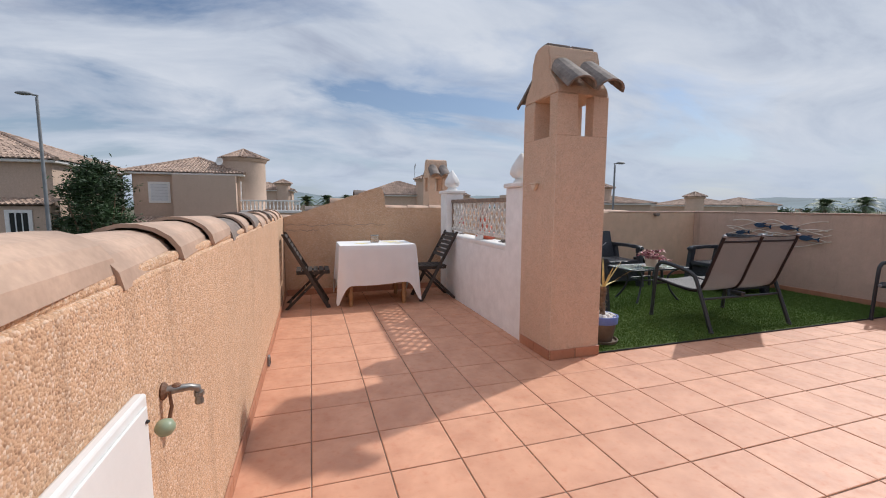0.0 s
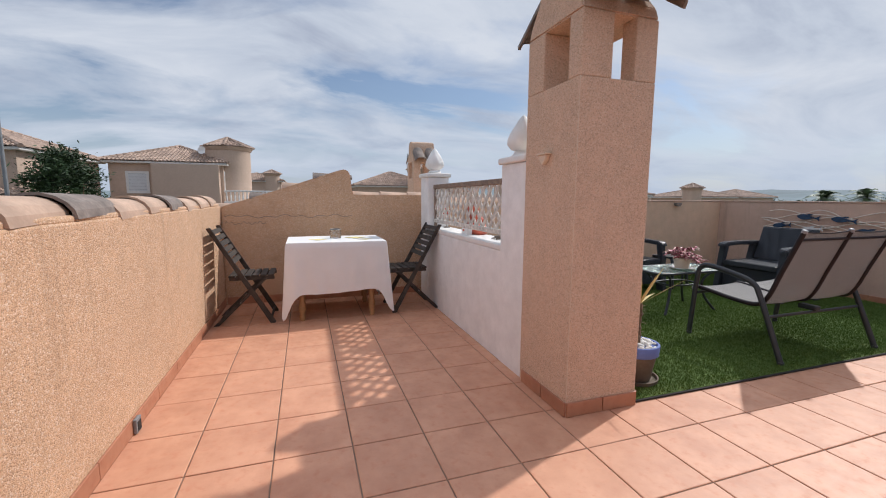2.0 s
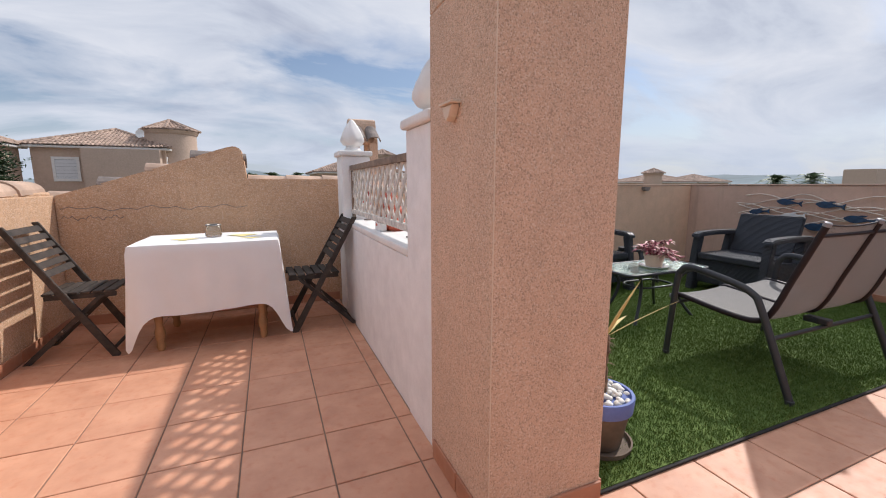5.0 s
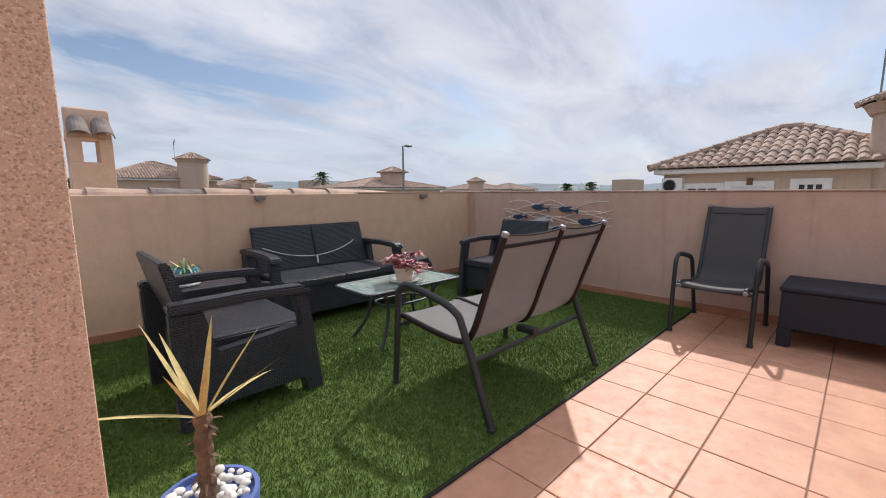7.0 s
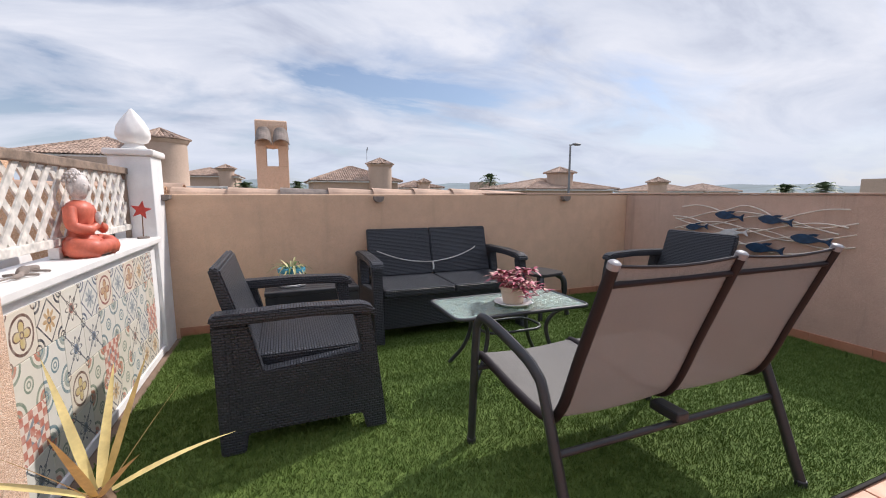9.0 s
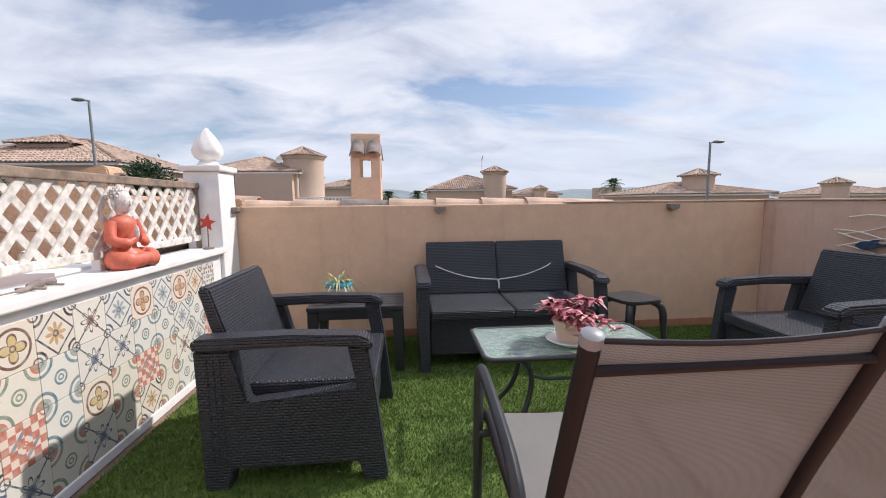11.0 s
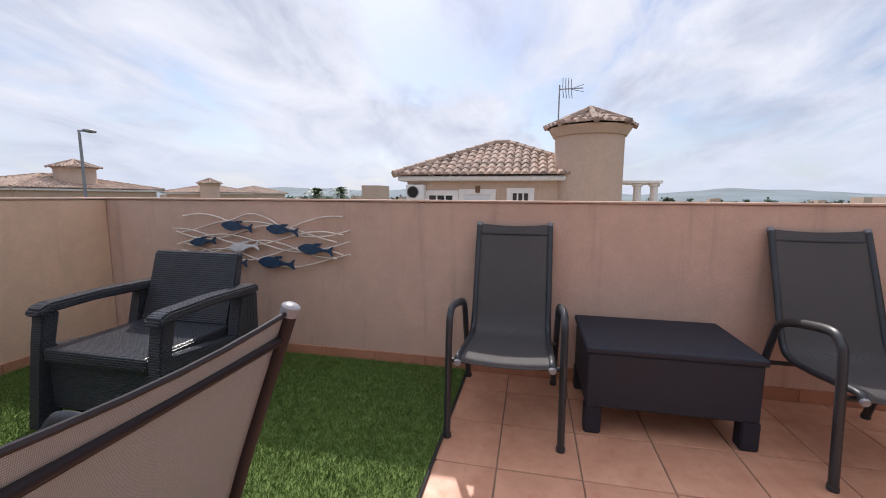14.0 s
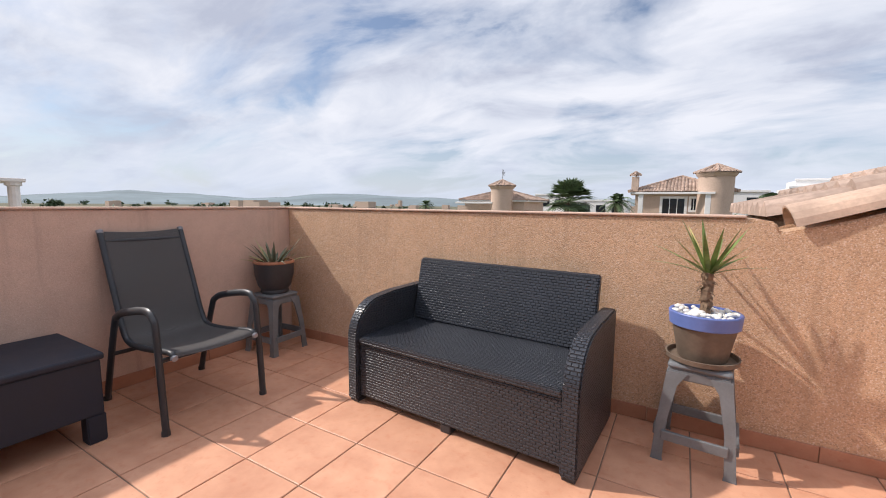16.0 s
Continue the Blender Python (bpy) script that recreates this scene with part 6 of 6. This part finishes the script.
def leafy_tree(x, y, top, wide, seed, leaves=5200, base=LOW):
    t = thing("leafy_tree", pose(x, y, base), "dense dark green garden tree with feathery leaves", "tree", "garden trees")
    rng = np.random.default_rng(seed)
    hh = top - base
    part("trunk", tube([(0, 0, 0), (0.1, 0.05, hh * 0.25), (0.0, 0.1, hh * 0.5)], [0.22, 0.17, 0.12], 9), M["bark"], t)
    for k in range(7):
        a = k * 2.4
        part("limb", tube([(0.02, 0.06, hh * (0.25 + 0.03 * k)), (0.5 * wide * 0.5 * math.cos(a), 0.5 * wide * 0.5 * math.sin(a), hh * 0.55), (wide * 0.42 * math.cos(a), wide * 0.42 * math.sin(a), hh * (0.66 + 0.03 * k))], [0.10, 0.06, 0.02], 6), M["bark"], t)
    cen = []
    for k in range(70):
        u, a = rng.uniform(0, 1), rng.uniform(0, math.tau)
        zz = hh * (0.36 + 0.60 * u)
        rr = wide * 0.5 * math.sqrt(max(0.02, 1 - (2 * u - 0.85) ** 2 * 0.75)) * math.sqrt(rng.uniform(0.25, 1))
        cen.append((rr * math.cos(a), rr * math.sin(a), zz))
    cen = np.array(cen)
    pick = rng.integers(0, len(cen), leaves)
    c = cen[pick] + rng.normal(0, 1, (leaves, 3)) * np.array([0.32, 0.32, 0.20])
    d = rng.normal(0, 1, (leaves, 3))
    d[:, 2] = np.abs(d[:, 2]) * 0.5
    d /= np.linalg.norm(d, axis=1)[:, None]
    s = np.cross(d, rng.normal(0, 1, (leaves, 3)))
    s /= np.linalg.norm(s, axis=1)[:, None]
    ln, wd = rng.uniform(0.16, 0.34, leaves)[:, None], 0.035
    co = np.stack([c, c + d * ln * 0.5 + s * wd, c + d * ln, c + d * ln * 0.5 - s * wd], 1)
    me = bpy.data.meshes.new("crown")
    me.from_pydata(co.reshape(-1, 3).tolist(), [], np.arange(4 * leaves).reshape(-1, 4).tolist())
    me.materials.append(M["leaf"])
    ob = new("crown", me)
    ob.parent = t


leafy_tree(-9.5, 26.3, 3.5, 2.9, 1, 10000)
leafy_tree(-10.4, 27.9, 3.3, 2.5, 5, 7000)
leafy_tree(-11.6, 19.6, 2.3, 2.2, 2, 8000)
leafy_tree(-8.6, 31.5, -0.6, 3.0, 3)
leafy_tree(-11.6, 31.3, 3.2, 2.2, 7)
leafy_tree(4.5, -38.0, 2.0, 3.0, 8)

# ---- land ----
bm = bmesh.new()
rings = [0.0, 30, 80, 200, 500, 1100, 2600, 4200]
grid = [[bm.verts.new((r * math.cos(a), r * math.sin(a), LOW)) for a in [k * math.tau / 48 for k in range(48)]] for r in rings[1:]]
c0 = bm.verts.new((0, 0, LOW))
for k in range(48):
    bm.faces.new((c0, grid[0][k], grid[0][(k + 1) % 48]))
for a, b in zip(grid, grid[1:]):
    for k in range(48):
        bm.faces.new((a[k], b[k], b[(k + 1) % 48], a[(k + 1) % 48]))
structure(part("ground", bm, M["scrub"]), "dry olive-brown land reaching to the horizon", "ground")
structure(part("road", new_box((-60, 13.5, LOW + 0.004), (80, 19.5, LOW + 0.02)), M["asphalt"]), "asphalt street between the villas", "road")
bm = bmesh.new()
rows = []
for r, f in ((1250, 0.0), (1500, 0.55), (1900, 1.0), (2500, 0.7)):
    row = []
    for k in range(240):
        a = k * math.tau / 240
        p = Vector((math.cos(a) * 4, math.sin(a) * 4, r * 0.0008))
        hgt = 24 + 46 * max(0, noise.noise(p) + 0.25) + 12 * noise.noise(p * 4)
        row.append((r * math.cos(a), r * math.sin(a), LOW + (hgt * f if f else -1)))
    rows.append(row)
add_sheet(bm, rows, closed=True)
structure(part("backdrop", bm, M["hills"], smooth=180), "low hills along the horizon, blue-green haze painted into their colour", "hills")


def specks(name, count, seed, near, far, build, material, label, category):
    rng = np.random.default_rng(seed)
    verts, faces = [], []
    for _ in range(count):
        a, r = rng.uniform(0, math.tau), near + (far - near) * rng.uniform(0, 1) ** 1.5
        build(rng, r * math.cos(a), r * math.sin(a), r, verts, faces)
    me = bpy.data.meshes.new(name)
    me.from_pydata(verts, [], faces)
    me.materials.append(material)
    tagged(new(name, me), label, category, kind="stuff")


def far_bush(rng, x, y, r, verts, faces):
    n, s = 26, rng.uniform(0.9, 2.2) * (1 + r / 900)
    for _ in range(n):
        c = np.array([x, y, LOW]) + rng.normal(0, 1, 3) * np.array([s, s, s * 0.5]) + np.array([0, 0, s * 0.9])
        i = len(verts)
        for k in range(4):
            verts.append(tuple(c + rng.normal(0, 1, 3) * s * 0.5))
        faces.extend([(i, i + 1, i + 2), (i, i + 2, i + 3), (i + 1, i + 2, i + 3)])


def far_box(rng, x, y, r, verts, faces):
    w, d, hgt = rng.uniform(5, 14), rng.uniform(5, 10), rng.uniform(4.5, 8.5) + (rng.random() < 0.12) * 7
    i = len(verts)
    for z in (LOW, LOW + hgt):
        for sx, sy in ((-1, -1), (1, -1), (1, 1), (-1, 1)):
            verts.append((x + sx * w / 2, y + sy * d / 2, z))
    faces.extend([(i + 4, i + 5, i + 6, i + 7)] + [(i + k, i + (k + 1) % 4, i + 4 + (k + 1) % 4, i + 4 + k) for k in range(4)])


specks("distant_trees", 620, 21, 90, 1100, far_bush, M["leaf"], "far dark green trees and scrub", "trees")
specks("distant_buildings", 150, 22, 160, 1100, far_box, M["far_wall"], "far pale houses among the trees", "buildings")


# ---- floor and skirting tiles, piece by piece ----
PY, Y0, JOINT = 0.3492, 2.606, 0.006
shapes = {}


def joint_x(i):
    """Where the joints that run north lie; the rows by the west wall are laid a little tighter."""
    return 3.315 + (i - 5) * (0.339 if i < 5 else 0.3487)


def tile_mesh(w, d):
    key = (round(w, 3), round(d, 3))
    if key not in shapes:
        bm = bmesh.new()
        lo, hi, c = (-w / 2, -d / 2), (w / 2, d / 2), 0.003
        base = [bm.verts.new((x, y, -0.009)) for x, y in ((lo[0], lo[1]), (hi[0], lo[1]), (hi[0], hi[1]), (lo[0], hi[1]))]
        mid = [bm.verts.new((v.co.x, v.co.y, -0.002)) for v in base]
        top = [bm.verts.new((v.co.x - math.copysign(c, v.co.x), v.co.y - math.copysign(c, v.co.y), 0.0)) for v in base]
        for a, b in ((base, mid), (mid, top)):
            for k in range(4):
                bm.faces.new((a[k], a[(k + 1) % 4], b[(k + 1) % 4], b[k]))
        bm.faces.new(top)
        shapes[key] = mesh_of(bm, "floor_tile", M["tile"])
    return shapes[key]


rng = random.Random(5)
for i in range(-3, 18):
    for j in range(-8, 11):
        a, b = joint_x(i), joint_x(i + 1)
        c, d = Y0 + PY * j, Y0 + PY * (j + 1)
        a, b = max(a, WEST + 0.004), min(b, EAST - 0.004)
        d = min(d, NOOK - 0.004)
        if a > 2.75:
            c = max(c, SOUTH + 0.004)
        if a >= PART_W - 0.05 and d > RUG_S + 0.1 and (c + d) / 2 > RUG_S:
            continue
        if b > PART_W and a < PART_W and c > CH[2] - 0.05:
            b = PART_W - 0.003
        if b - a < 0.05 or d - c < 0.05:
            continue
        m = pose((a + b) / 2, (c + d) / 2, rng.uniform(-0.0012, 0.0), rng.uniform(-0.12, 0.12), rng.uniform(-0.12, 0.12), 0)
        piece("floor_tile", tile_mesh(b - a - JOINT, d - c - JOINT), floor, m)

skirt = mesh_of(new_box((-0.168, 0.0, 0.0), (0.168, 0.011, 0.078), 0.003), "skirting_tile", M["skirting"])
short = mesh_of(new_box((-0.11, 0.0, 0.0), (0.11, 0.011, 0.078), 0.003), "skirting_tile", M["skirting"])


def skirting(parent, start, end, turn):
    a, b = Vector(start), Vector(end)
    n = int((b - a).length / 0.342)
    for k in range(n):
        p = a + (b - a) * ((k + 0.5) / n)
        piece("skirting_tile", skirt, parent, pose(p.x, p.y, 0.0005, 0, 0, turn) @ Matrix.Diagonal(((b - a).length / n / 0.3385, 1, 1, 1)))


skirting(w_west, (WEST, -1.6), (WEST, NOOK - 0.02), -90)
skirting(w_nook, (WEST + 0.02, NOOK), (PART_W, NOOK), 180)
skirting(w_north, (PART_E + 0.05, NORTH), (EAST - 0.02, NORTH), 180)
skirting(w_east, (EAST, SOUTH + 0.02), (EAST, NORTH - 0.02), 90)
skirting(w_south, (2.8, SOUTH), (EAST - 0.02, SOUTH), 0)
for k in range(2):
    piece("skirting_tile", short, chim, pose(cx0 + 0.112 + 0.228 * k, cy0 - 0.011, 0.0005))
    piece("skirting_tile", short, chim, pose(cx0, cy0 + 0.11 + 0.228 * k, 0.0005, 0, 0, 90))
    piece("skirting_tile", short, chim, pose(cx1, cy0 + 0.11 + 0.228 * k, 0.0005, 0, 0, -90))
